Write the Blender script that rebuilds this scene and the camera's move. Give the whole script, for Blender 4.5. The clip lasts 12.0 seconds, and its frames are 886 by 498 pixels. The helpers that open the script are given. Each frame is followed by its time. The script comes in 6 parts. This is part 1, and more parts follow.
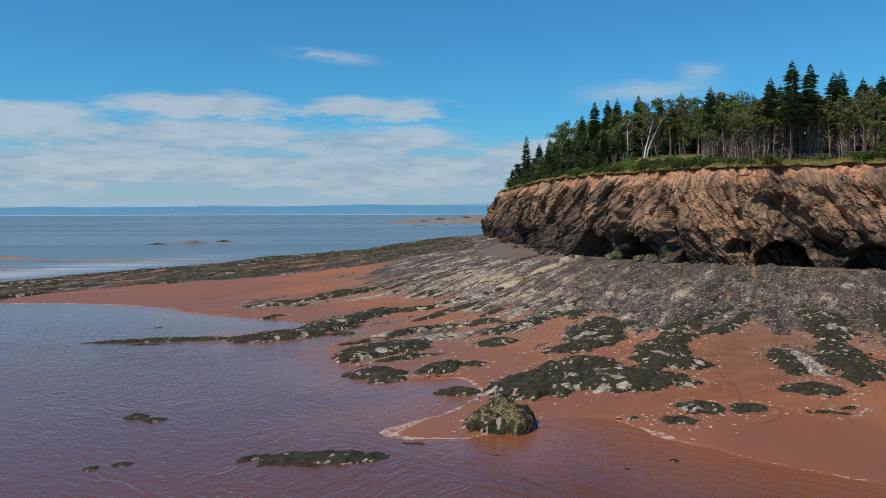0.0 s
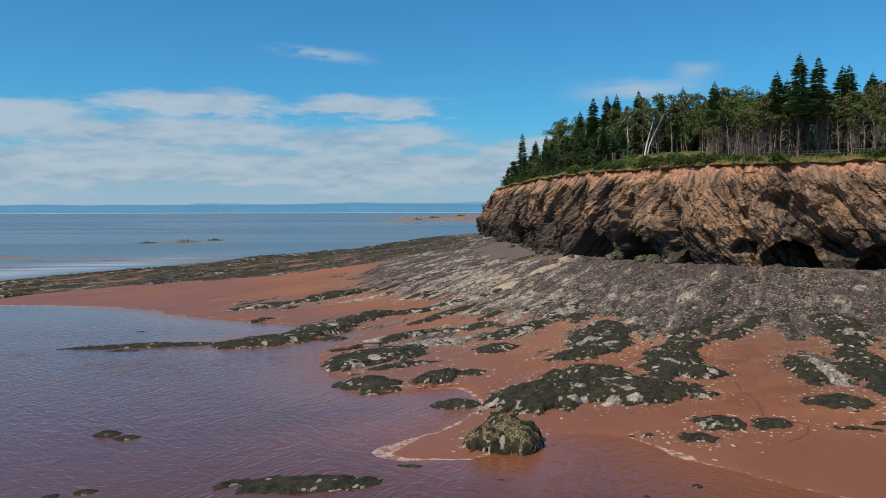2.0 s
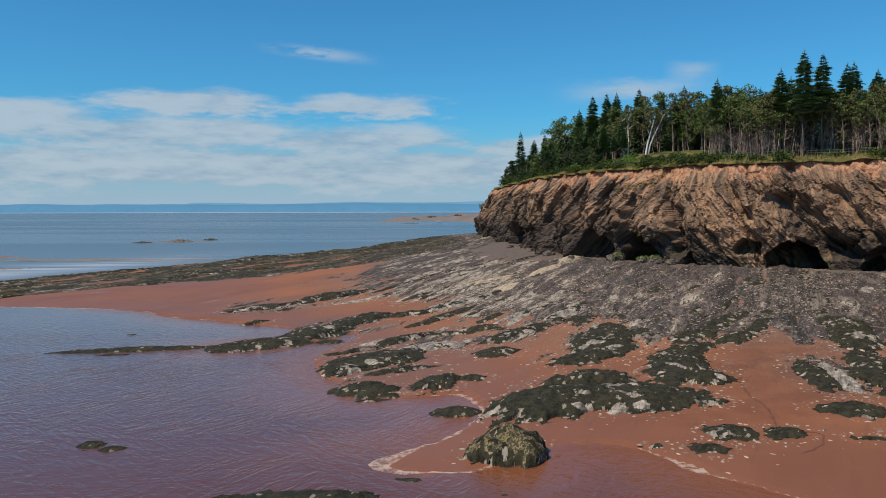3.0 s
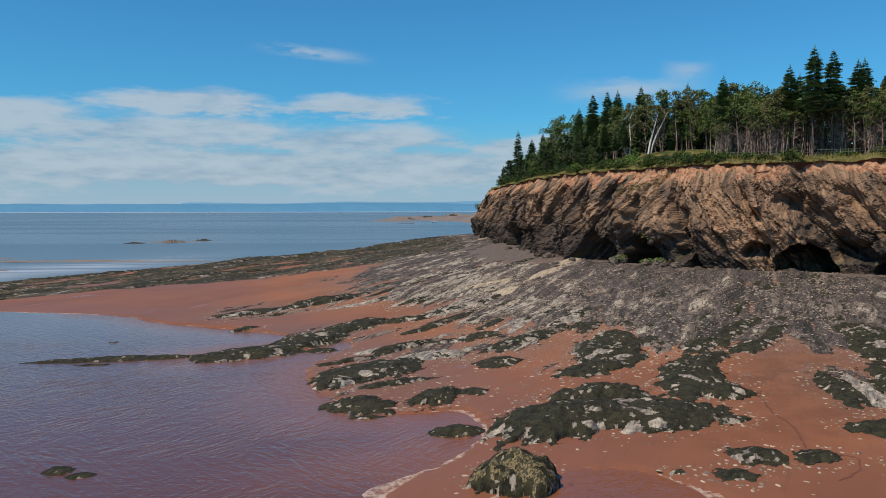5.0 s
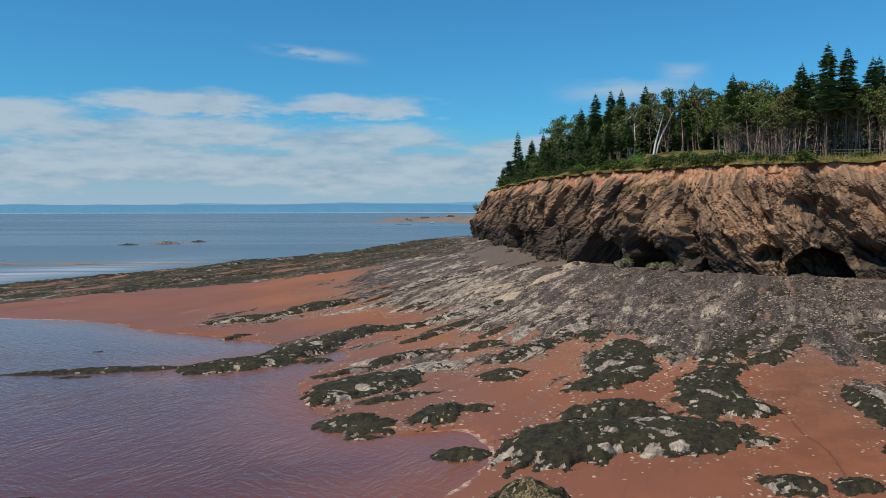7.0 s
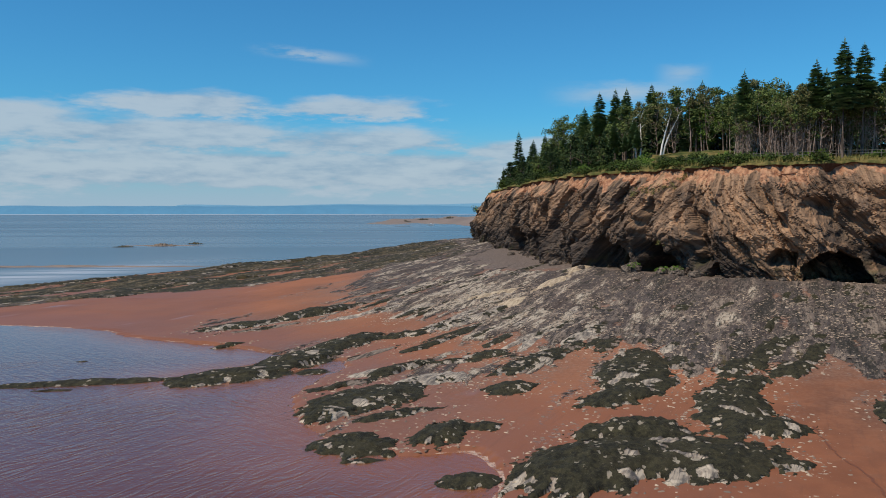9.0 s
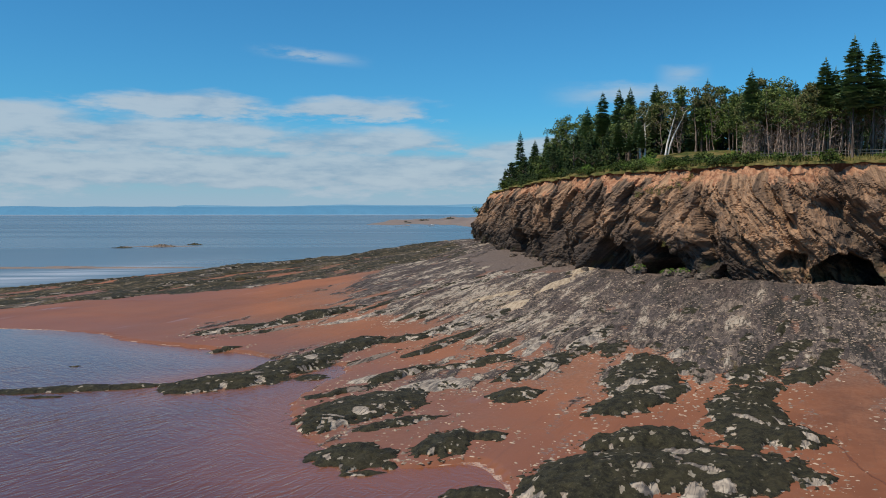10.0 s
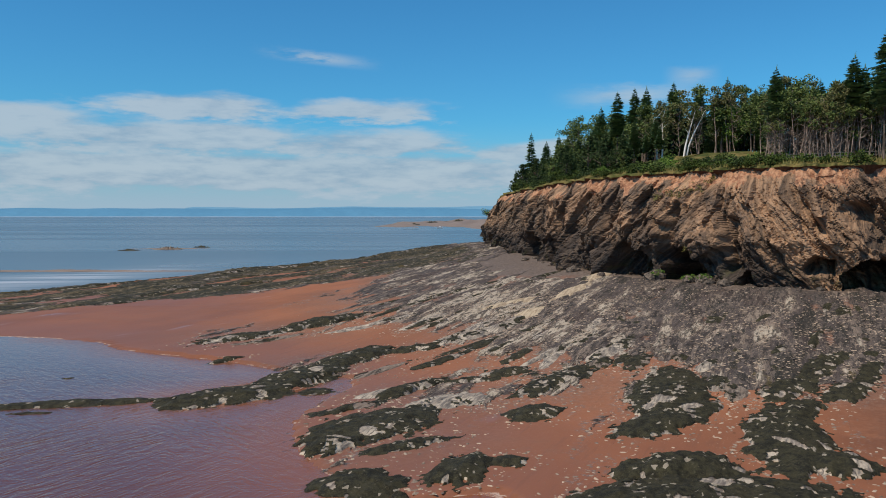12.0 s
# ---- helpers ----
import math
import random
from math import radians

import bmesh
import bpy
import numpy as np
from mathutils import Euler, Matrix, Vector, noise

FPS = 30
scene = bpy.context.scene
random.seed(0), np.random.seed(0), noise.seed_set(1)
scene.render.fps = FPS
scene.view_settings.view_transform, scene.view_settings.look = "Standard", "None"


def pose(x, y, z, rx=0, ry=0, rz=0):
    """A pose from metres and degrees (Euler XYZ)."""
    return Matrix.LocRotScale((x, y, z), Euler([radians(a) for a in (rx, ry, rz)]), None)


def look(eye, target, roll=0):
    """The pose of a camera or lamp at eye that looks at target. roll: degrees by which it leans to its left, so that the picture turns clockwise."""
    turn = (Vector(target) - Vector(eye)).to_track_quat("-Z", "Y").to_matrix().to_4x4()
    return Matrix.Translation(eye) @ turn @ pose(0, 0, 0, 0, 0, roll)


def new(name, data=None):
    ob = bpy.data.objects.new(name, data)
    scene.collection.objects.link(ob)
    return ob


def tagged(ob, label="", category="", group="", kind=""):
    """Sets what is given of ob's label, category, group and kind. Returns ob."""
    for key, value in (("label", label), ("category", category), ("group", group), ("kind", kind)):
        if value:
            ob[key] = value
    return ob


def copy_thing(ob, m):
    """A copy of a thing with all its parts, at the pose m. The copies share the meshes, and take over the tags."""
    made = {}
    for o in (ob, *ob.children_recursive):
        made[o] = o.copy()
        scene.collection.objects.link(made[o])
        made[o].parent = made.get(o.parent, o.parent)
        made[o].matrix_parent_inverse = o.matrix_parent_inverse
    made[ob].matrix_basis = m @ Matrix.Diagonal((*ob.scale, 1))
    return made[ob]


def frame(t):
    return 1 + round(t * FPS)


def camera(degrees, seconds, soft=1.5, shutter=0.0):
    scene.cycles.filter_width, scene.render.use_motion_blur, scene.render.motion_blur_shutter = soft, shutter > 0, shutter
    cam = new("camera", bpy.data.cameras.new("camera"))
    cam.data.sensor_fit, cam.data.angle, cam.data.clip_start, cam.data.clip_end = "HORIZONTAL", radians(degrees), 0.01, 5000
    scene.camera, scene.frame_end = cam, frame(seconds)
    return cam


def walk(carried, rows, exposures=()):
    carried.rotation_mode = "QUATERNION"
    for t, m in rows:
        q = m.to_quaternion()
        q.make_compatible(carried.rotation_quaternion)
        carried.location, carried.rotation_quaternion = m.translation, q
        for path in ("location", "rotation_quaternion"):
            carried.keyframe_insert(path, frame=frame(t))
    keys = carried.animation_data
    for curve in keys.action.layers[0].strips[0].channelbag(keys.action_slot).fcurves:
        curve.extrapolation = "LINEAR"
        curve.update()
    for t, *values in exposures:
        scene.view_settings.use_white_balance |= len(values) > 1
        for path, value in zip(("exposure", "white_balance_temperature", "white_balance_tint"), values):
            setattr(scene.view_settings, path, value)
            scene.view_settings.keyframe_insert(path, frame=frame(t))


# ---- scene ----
# ---- the camera and its flight ----
cam = camera(58.9, 12.0, soft=0.95)
ROWS = [
    (0.0, 0.908, 0.830, 14.092, 1.34, -2.72, 0.19),
    (0.5, 0.816, 1.931, 14.104, 1.24, -2.76, 0.18),
    (1.0, 0.724, 3.019, 14.114, 1.13, -2.79, 0.17),
    (1.5, 0.633, 4.096, 14.127, 1.00, -2.83, 0.17),
    (2.0, 0.542, 5.162, 14.145, 0.89, -2.85, 0.16),
    (2.5, 0.451, 6.217, 14.171, 0.79, -2.86, 0.15),
    (3.0, 0.359, 7.264, 14.204, 0.69, -2.88, 0.14),
    (5.0, -0.015, 11.377, 14.397, 0.34, -2.90, 0.11),
    (5.5, -0.111, 12.391, 14.452, 0.27, -2.89, 0.10),
    (6.0, -0.209, 13.401, 14.506, 0.22, -2.88, 0.09),
    (6.5, -0.307, 14.408, 14.555, 0.19, -2.86, 0.09),
    (7.0, -0.407, 15.413, 14.599, 0.15, -2.84, 0.08),
    (9.0, -0.813, 19.429, 14.706, 0.04, -2.73, 0.05),
    (9.5, -0.916, 20.436, 14.720, 0.03, -2.70, 0.04),
    (10.0, -1.018, 21.446, 14.734, 0.06, -2.68, 0.03),
    (10.5, -1.120, 22.461, 14.754, 0.21, -2.65, 0.02),
    (11.0, -1.221, 23.480, 14.787, 0.30, -2.61, 0.01),
    (11.5, -1.320, 24.505, 14.842, 0.54, -2.58, 0.01),
    (12.0, -1.418, 25.536, 14.930, 0.66, -2.54, -0.00),
]
walk(cam, [(t, pose(x, y, z, 90 + pitch, roll, yaw)) for t, x, y, z, yaw, pitch, roll in ROWS])
# ---- noise and the plan of the shore ----


def hash2(i, j, seed):
    n = (i.astype(np.int64) * 374761393 + j.astype(np.int64) * 668265263 + seed * 1442695041) & 0xFFFFFFFF
    n = ((n ^ (n >> 13)) * 1274126177) & 0xFFFFFFFF
    return (n ^ (n >> 16)) & 0xFFFFFFFF


def perlin(x, y, seed=0):
    """Gradient noise, about -1 to 1."""
    x, y = np.asarray(x, float), np.asarray(y, float)
    i, j = np.floor(x), np.floor(y)
    u, v = x - i, y - j

    def corner(a, b):
        ang = hash2(i + a, j + b, seed) * (2 * math.pi / 4294967296.0)
        return np.cos(ang) * (u - a) + np.sin(ang) * (v - b)
    fu, fv = u * u * u * (u * (u * 6 - 15) + 10), v * v * v * (v * (v * 6 - 15) + 10)
    a = corner(0, 0) + fu * (corner(1, 0) - corner(0, 0))
    b = corner(0, 1) + fu * (corner(1, 1) - corner(0, 1))
    return 1.5 * (a + fv * (b - a))


def fbm(x, y, octaves=4, seed=0, gain=0.5):
    total, amp = 0.0, 1.0
    for k in range(octaves):
        total = total + amp * perlin(x * 2 ** k, y * 2 ** k, seed + 17 * k)
        amp *= gain
    return total


def step(a, b, x):
    u = np.clip((x - a) / (b - a), 0, 1)
    return u * u * (3 - 2 * u)


def spline(points, every):
    """A smooth line through plan points, sampled evenly."""
    p = np.array(points, float)
    p = np.vstack([2 * p[0] - p[1], p, 2 * p[-1] - p[-2]])
    out = []
    for k in range(1, len(p) - 2):
        n = max(2, int(np.linalg.norm(p[k + 1] - p[k]) / every))
        u = np.linspace(0, 1, n, endpoint=False)[:, None]
        out.append(0.5 * (2 * p[k] + (p[k + 1] - p[k - 1]) * u + (2 * p[k - 1] - 5 * p[k] + 4 * p[k + 1] - p[k + 2]) * u ** 2
                          + (3 * p[k] - p[k - 1] - 3 * p[k + 1] + p[k + 2]) * u ** 3))
    q = np.vstack([*out, p[-2:-1]])
    run = np.r_[0, np.cumsum(np.linalg.norm(np.diff(q, axis=0), axis=1))]
    s = np.arange(0, run[-1], every)
    return np.stack([np.interp(s, run, q[:, k]) for k in range(q.shape[1])], axis=1)


def near_line(x, y, line):
    """Distance to a sampled line, the sample's number, and the side (positive to the line's left)."""
    shape = np.shape(x)
    x, y = np.ravel(x).astype(float), np.ravel(y).astype(float)
    best, arg = np.full(x.shape, 1e18), np.zeros(x.shape, int)
    for k in range(len(line)):
        d = (x - line[k, 0]) ** 2 + (y - line[k, 1]) ** 2
        m = d < best
        best[m], arg[m] = d[m], k
    a = np.clip(arg, 1, len(line) - 2)
    tx, ty = line[a + 1, 0] - line[a - 1, 0], line[a + 1, 1] - line[a - 1, 1]
    side = np.sign(tx * (y - line[arg, 1]) - ty * (x - line[arg, 0]))
    return np.sqrt(best).reshape(shape), arg.reshape(shape), side.reshape(shape)


# foot of the cliff, from behind the camera's right to the far headland and round it
FOOT = [(105, -60), (104, 10), (92, 62), (74, 96), (60, 106), (51.6, 114.2), (41.6, 118.9), (32.7, 127), (27, 137), (21.2, 147),
        (17.2, 170), (15, 194), (12.5, 240), (11.4, 284), (19, 310), (60, 340), (150, 370), (300, 400)]
# crest of the weedy reef that runs out from the headland: x, y, height
CREST = [(11, 286, 5.6), (-1.8, 290, 4.9), (-17.6, 266, 3.6), (-29, 243, 2.6), (-47, 220, 1.9), (-63, 192, 1.35), (-77, 174, 0.85),
         (-89, 151, 0.45), (-110, 118, 0.1), (-150, 70, -0.4)]
# the still water's edge, west to east, round the inlets and tongues
SHORE = [(-200, 110), (-110, 121), (-71, 121.5), (-58, 120.7), (-44, 117), (-37, 111), (-30, 107.5), (-25, 105), (-19, 101), (-16, 98.5), (-19, 94), (-24, 88.5),
         (-21, 87.0), (-15.5, 90.5), (-12, 97.5), (-9.8, 93), (-11.5, 87), (-12.4, 80), (-9.3, 71.5), (-3.7, 66.4), (1, 67), (2.6, 63), (2.0, 59.3), (0.2, 55.6),
         (-2.7, 52), (-3.4, 49.4), (1.4, 49.3), (5, 52.5), (8, 54.6), (11.6, 53.3), (15.6, 47.6), (19, 43.9), (22.8, 41.2), (35, 32), (62, 5), (85, -60)]
foot_far, crest_far, shore_line = spline(FOOT, 2.0), spline(CREST, 2.0), spline(SHORE, 0.5)
ALONG, ACROSS = (0.42, 0.907), (0.907, -0.42)      # strike of the beds in plan, and square to it


def bump(x, y, cx, cy, rx, ry, h):
    return h * np.exp(-((x - cx) / rx) ** 2 - ((y - cy) / ry) ** 2)


def sand(x, y):
    """Height of the sand and mud, the still water standing at 0."""
    x, y = np.asarray(x, float), np.asarray(y, float)
    d, _, _ = near_line(x, y, foot_far)
    z = np.interp(d, [0, 10, 23, 31, 40, 53, 65, 73, 85, 120, 300, 3000], [6.0, 4.6, 2.8, 2.0, 1.15, 0.5, 0.25, 0.08, -0.3, -1.5, -3, -6])
    r, k, side = near_line(x, y, crest_far)
    top = crest_far[k, 2]
    lee = np.where(side > 0, np.maximum(np.minimum(0.55, top) - 0.0145 * r, top - 0.032 * r), top - 0.5 - 0.16 * r)
    z = np.where((side < 0) & (x < 16) & (y > 130), np.maximum(lee, -2.5), np.maximum(z, lee))
    z = z + bump(x, y, -6, 106, 18, 26, -0.35) + bump(x, y, 27, 58, 12, 8, 0.3)
    z = z + 0.05 * fbm(x / 9, y / 9, 3, 5)
    m = (x > -140) & (x < 90) & (y > -70) & (y < 150) & (np.abs(z) < 1.6)
    r, _, side = near_line(x[m], y[m], shore_line)
    wet = side * r + 0.35 * fbm(x[m] / 2.5, y[m] / 2.5, 3, 6)
    zm = z[m]
    z[m] = np.where(wet > 0, np.maximum(zm, np.minimum(0.028 * wet, 0.35)), np.minimum(zm, np.maximum(0.035 * wet, -0.4)))
    return z


def zones(x, y):
    """Shares of ledge rock near the cliff and on the reef."""
    d, _, _ = near_line(x, y, foot_far)
    r, k, side = near_line(x, y, crest_far)
    wob = 7 * fbm(x / 14, y / 14, 3, 9)
    west = 1 - step(6, 24, x)
    grey = 1 - step(26 - 3 * west, 47 + 2 * west, d + wob)
    wide = np.interp(crest_far[k, 1], [60, 150, 174, 192, 220, 243, 290], [26, 30, 34, 39, 50, 66, 110])
    reef = np.where(side > 0, 1 - step(0.70, 1.04, (r + 0.5 * wob) / wide), 1 - step(6, 16, r))
    # outcrops that break the sand between the ledges
    out = 0
    for cx, cy, rx, ry, h in ((-2, 88, 10, 9, 0.62), (10, 90, 9, 9, 0.62), (31, 72, 6, 11, 0.6), (-14, 100, 8, 12, 0.55), (-22, 121, 12, 9, 0.6),
                              (4, 108, 12, 9, 0.6), (-4, 76, 8, 7, 0.5), (31, 84, 7, 5, 0.75), (36, 78, 4, 5, 0.7), (36, 106, 6, 9, 1.35)):
        out = np.maximum(out, bump(x, y, cx, cy, rx, ry, h))
    shelf = 2.4 + 12 * step(136, 165, y)
    return np.maximum(grey, out) * (0.30 + 0.70 * step(0.25, 1.2, (d + 0.3 * wob) / shelf)), reef * (y > 60), d


def blocks(bed, along, thick, length, seed):
    """Jointed beds: each block stands out by its own amount, -1 to 1."""
    i = np.floor(bed / thick)
    shift = hash2(i, i * 0 + 7, seed) / 4294967296.0
    j = np.floor(along / length + shift * 5)
    return hash2(i, j, seed + 1) / 2147483648.0 - 1


def cell_noise(p, q, seed):
    """Jittered cells of about unit size: each one's own chance (0 to 1), two tilts, and the place from its seed."""
    p, q = np.asarray(p, float), np.asarray(q, float)
    i, j = np.floor(p), np.floor(q)
    best = np.full(p.shape, 1e9)
    luck, dp, dq = np.zeros(p.shape), np.zeros(p.shape), np.zeros(p.shape)
    for a in (-1, 0, 1):
        for b in (-1, 0, 1):
            cp = i + a + hash2(i + a, j + b, seed) / 4294967296.0
            cq = j + b + hash2(i + a, j + b, seed + 5) / 4294967296.0
            d = (p - cp) ** 2 + (q - cq) ** 2
            m = d < best
            best = np.where(m, d, best)
            luck = np.where(m, hash2(i + a, j + b, seed + 9) / 4294967296.0, luck)
            dp, dq = np.where(m, p - cp, dp), np.where(m, q - cq, dq)
    return luck, dp, dq


def bedrock(x, y):
    """Height of the beds above the sand, before weed."""
    grey, reef, d = zones(x, y)
    a, q = x * ALONG[0] + y * ALONG[1], x * ACROSS[0] + y * ACROSS[1]
    q = q + 1.6 * fbm(x / 16, y / 16, 3, 21)
    broad = perlin(a / 26, q / 4.5, 31) + 0.6 * perlin(a / 12, q / 1.9, 32)
    fine = 0.8 * blocks(q + 0.25 * fbm(x / 2, y / 2, 2, 35), a, 0.9, 3.4, 33) + 0.5 * blocks(q + 0.15 * perlin(x / 1.1, y / 1.1, 36), a, 0.4, 1.3, 37)
    fine = fine + 0.5 * fbm(x / 0.9, y / 0.9, 2, 34)
    zone = np.maximum(grey * 1.13, reef)
    return 0.46 * broad + 0.17 * fine + 0.92 * zone - 0.66, grey, reef, d


def ground_height(x, y):
    s = sand(x, y)
    b, grey, reef, d = bedrock(x, y)
    return s + np.maximum(b * 0.7, 0), b, grey, reef, d
# ---- sky and sun ----
SUN_FROM = Vector((-0.66, -0.46, 1.08)).normalized()
world = bpy.data.worlds.new("sky")
scene.world = world
world.use_nodes = True


def build_sky():
    nt = world.node_tree
    nt.nodes.clear()
    N, L = nt.nodes.new, nt.links.new

    def calc(op, a, b=None, c=None):
        n = N("ShaderNodeMath")
        n.operation = op
        for k, v in enumerate((a, b, c)):
            if v is None:
                continue
            if isinstance(v, (int, float)):
                n.inputs[k].default_value = v
            else:
                L(v, n.inputs[k])
        return n.outputs[0]

    def soft(lo, hi, v):
        n = N("ShaderNodeMapRange")
        n.interpolation_type = "SMOOTHSTEP"
        n.inputs[1].default_value, n.inputs[2].default_value = lo, hi
        L(v, n.inputs[0])
        return n.outputs[0]

    def hill(v, mid, wide):
        """One at mid, falling to zero at wide on either side."""
        return soft(1.0, 0.0, calc("ABSOLUTE", calc("DIVIDE", calc("SUBTRACT", v, mid), wide)))

    sky = N("ShaderNodeTexSky")
    sky.sky_type = "NISHITA"
    sky.sun_disc = False
    sky.sun_elevation = math.asin(SUN_FROM.z)
    sky.sun_rotation = math.atan2(SUN_FROM.x, SUN_FROM.y)
    sky.air_density, sky.dust_density, sky.ozone_density = 1.0, 0.4, 2.2
    way = N("ShaderNodeTexCoord").outputs["Generated"]
    sep = N("ShaderNodeSeparateXYZ")
    L(way, sep.inputs[0])
    az = calc("DEGREES", calc("ARCTAN2", sep.outputs[0], sep.outputs[1]))
    el = calc("DEGREES", calc("ARCSINE", sep.outputs[2]))

    def cloud_noise(sx, sy, detail, rough, shift):
        comb = N("ShaderNodeCombineXYZ")
        L(calc("MULTIPLY", az, sx), comb.inputs[0])
        L(calc("MULTIPLY", el, sy), comb.inputs[1])
        comb.inputs[2].default_value = shift
        n = N("ShaderNodeTexNoise")
        n.inputs["Scale"].default_value = 1.0
        n.inputs["Detail"].default_value, n.inputs["Roughness"].default_value = detail, rough
        L(comb.outputs[0], n.inputs["Vector"])
        return n.outputs[0]

    broad = cloud_noise(0.12, 0.52, 8, 0.58, 3.1)
    fine = cloud_noise(0.42, 1.7, 7, 0.60, 8.7)
    # the bank's heaps: bearing and height of the middle, half width, half height, in degrees
    heaps = ((-17.8, 7.4, 7.5, 1.5), (-7.0, 7.3, 8.0, 1.0), (-30.5, 6.0, 7.5, 1.3), (-20.5, 5.2, 17.0, 1.8), (-6.5, 4.9, 13.0, 1.3), (-14.0, 3.0, 44.0, 2.1), (0.0, 3.0, 5.0, 1.1), (6.5, 4.4, 8.0, 1.2))
    ael = calc("ADD", el, calc("MULTIPLY", calc("SUBTRACT", fine, 0.5), 1.5))
    body = calc("SUBTRACT", calc("MULTIPLY", soft(40.0, 62.0, calc("ABSOLUTE", calc("ADD", az, 12.0))), calc("MULTIPLY", soft(9.0, 3.0, el), 1.5)), 0.9)
    for a, e, wa, we in heaps:
        da, de = calc("DIVIDE", calc("SUBTRACT", az, a), wa), calc("DIVIDE", calc("SUBTRACT", ael, e), we)
        body = calc("MAXIMUM", body, calc("SUBTRACT", 1.0, calc("SQRT", calc("ADD", calc("MULTIPLY", da, da), calc("MULTIPLY", de, de)))))
    dens = calc("ADD", calc("MULTIPLY", body, 0.75), calc("ADD", calc("MULTIPLY", calc("SUBTRACT", broad, 0.5), 1.5), calc("MULTIPLY", calc("SUBTRACT", fine, 0.5), 0.7)))
    veil = soft(-0.04, 0.42, dens)
    streak = calc("MULTIPLY", calc("MULTIPLY", hill(calc("ADD", el, calc("MULTIPLY", az, 0.09)), 10.15, 0.62), hill(az, -9.6, 5.0)), soft(0.34, 0.56, fine))
    puff = calc("MULTIPLY", calc("MULTIPLY", hill(ael, 8.3, 1.1), hill(az, 13.0, 6.5)), soft(0.30, 0.60, broad))
    wisp = calc("MULTIPLY", hill(ael, 9.5, 0.9), hill(az, 16.8, 2.2))
    amount = calc("MINIMUM", calc("ADD", calc("MULTIPLY", veil, 0.85), calc("ADD", calc("MULTIPLY", streak, 0.62), calc("ADD", calc("MULTIPLY", puff, 0.70), calc("MULTIPLY", wisp, 0.5)))), 0.95)
    shade = N("ShaderNodeMix")
    shade.data_type = "RGBA"
    L(soft(0.36, 0.62, calc("ADD", calc("MULTIPLY", fine, 0.45), calc("MULTIPLY", calc("ADD", broad, calc("MULTIPLY", soft(2.0, 8.0, el), 0.12)), 0.55))), shade.inputs[0])
    shade.inputs[6].default_value, shade.inputs[7].default_value = (*CLOUD_LOW, 1), (*CLOUD_HIGH, 1)
    tint = N("ShaderNodeMix")
    tint.data_type, tint.blend_type = "RGBA", "MULTIPLY"
    tint.inputs[0].default_value = 1.0
    tint.inputs[7].default_value = (*SKY_TINT, 1)
    L(sky.outputs[0], tint.inputs[6])
    haze = N("ShaderNodeMix")
    haze.data_type = "RGBA"
    L(calc("MULTIPLY", soft(7.0, -0.5, el), 0.85), haze.inputs[0])
    L(tint.outputs[2], haze.inputs[6])
    haze.inputs[7].default_value = (*HAZE, 1)
    mix = N("ShaderNodeMix")
    mix.data_type = "RGBA"
    L(amount, mix.inputs[0])
    L(haze.outputs[2], mix.inputs[6])
    L(shade.outputs[2], mix.inputs[7])
    low = N("ShaderNodeMix")
    low.data_type = "RGBA"
    L(calc("MULTIPLY", soft(2.6, 0.2, el), 0.55), low.inputs[0])
    L(mix.outputs[2], low.inputs[6])
    low.inputs[7].default_value = (*HORIZON, 1)
    bg = N("ShaderNodeBackground")
    bg.inputs["Strength"].default_value = SKY_STRENGTH
    L(low.outputs[2], bg.inputs["Color"])
    L(bg.outputs[0], N("ShaderNodeOutputWorld").inputs[0])


SKY_STRENGTH, SKY_TINT = 0.102, (0.28, 0.835, 1.14)
HORIZON = (3.6, 4.8, 5.9)
CLOUD_LOW, CLOUD_HIGH, HAZE = (2.7, 3.8, 5.0), (4.4, 5.25, 6.0), (3.0, 4.3, 5.6)
build_sky()
sun = new("sun", bpy.data.lights.new("sun", "SUN"))
sun.data.energy, sun.data.angle, sun.data.color = 3.85, radians(0.53), (1.0, 0.87, 0.70)
sun.matrix_world = look((0, 0, 60), Vector((0, 0, 60)) - SUN_FROM)
# ---- materials ----


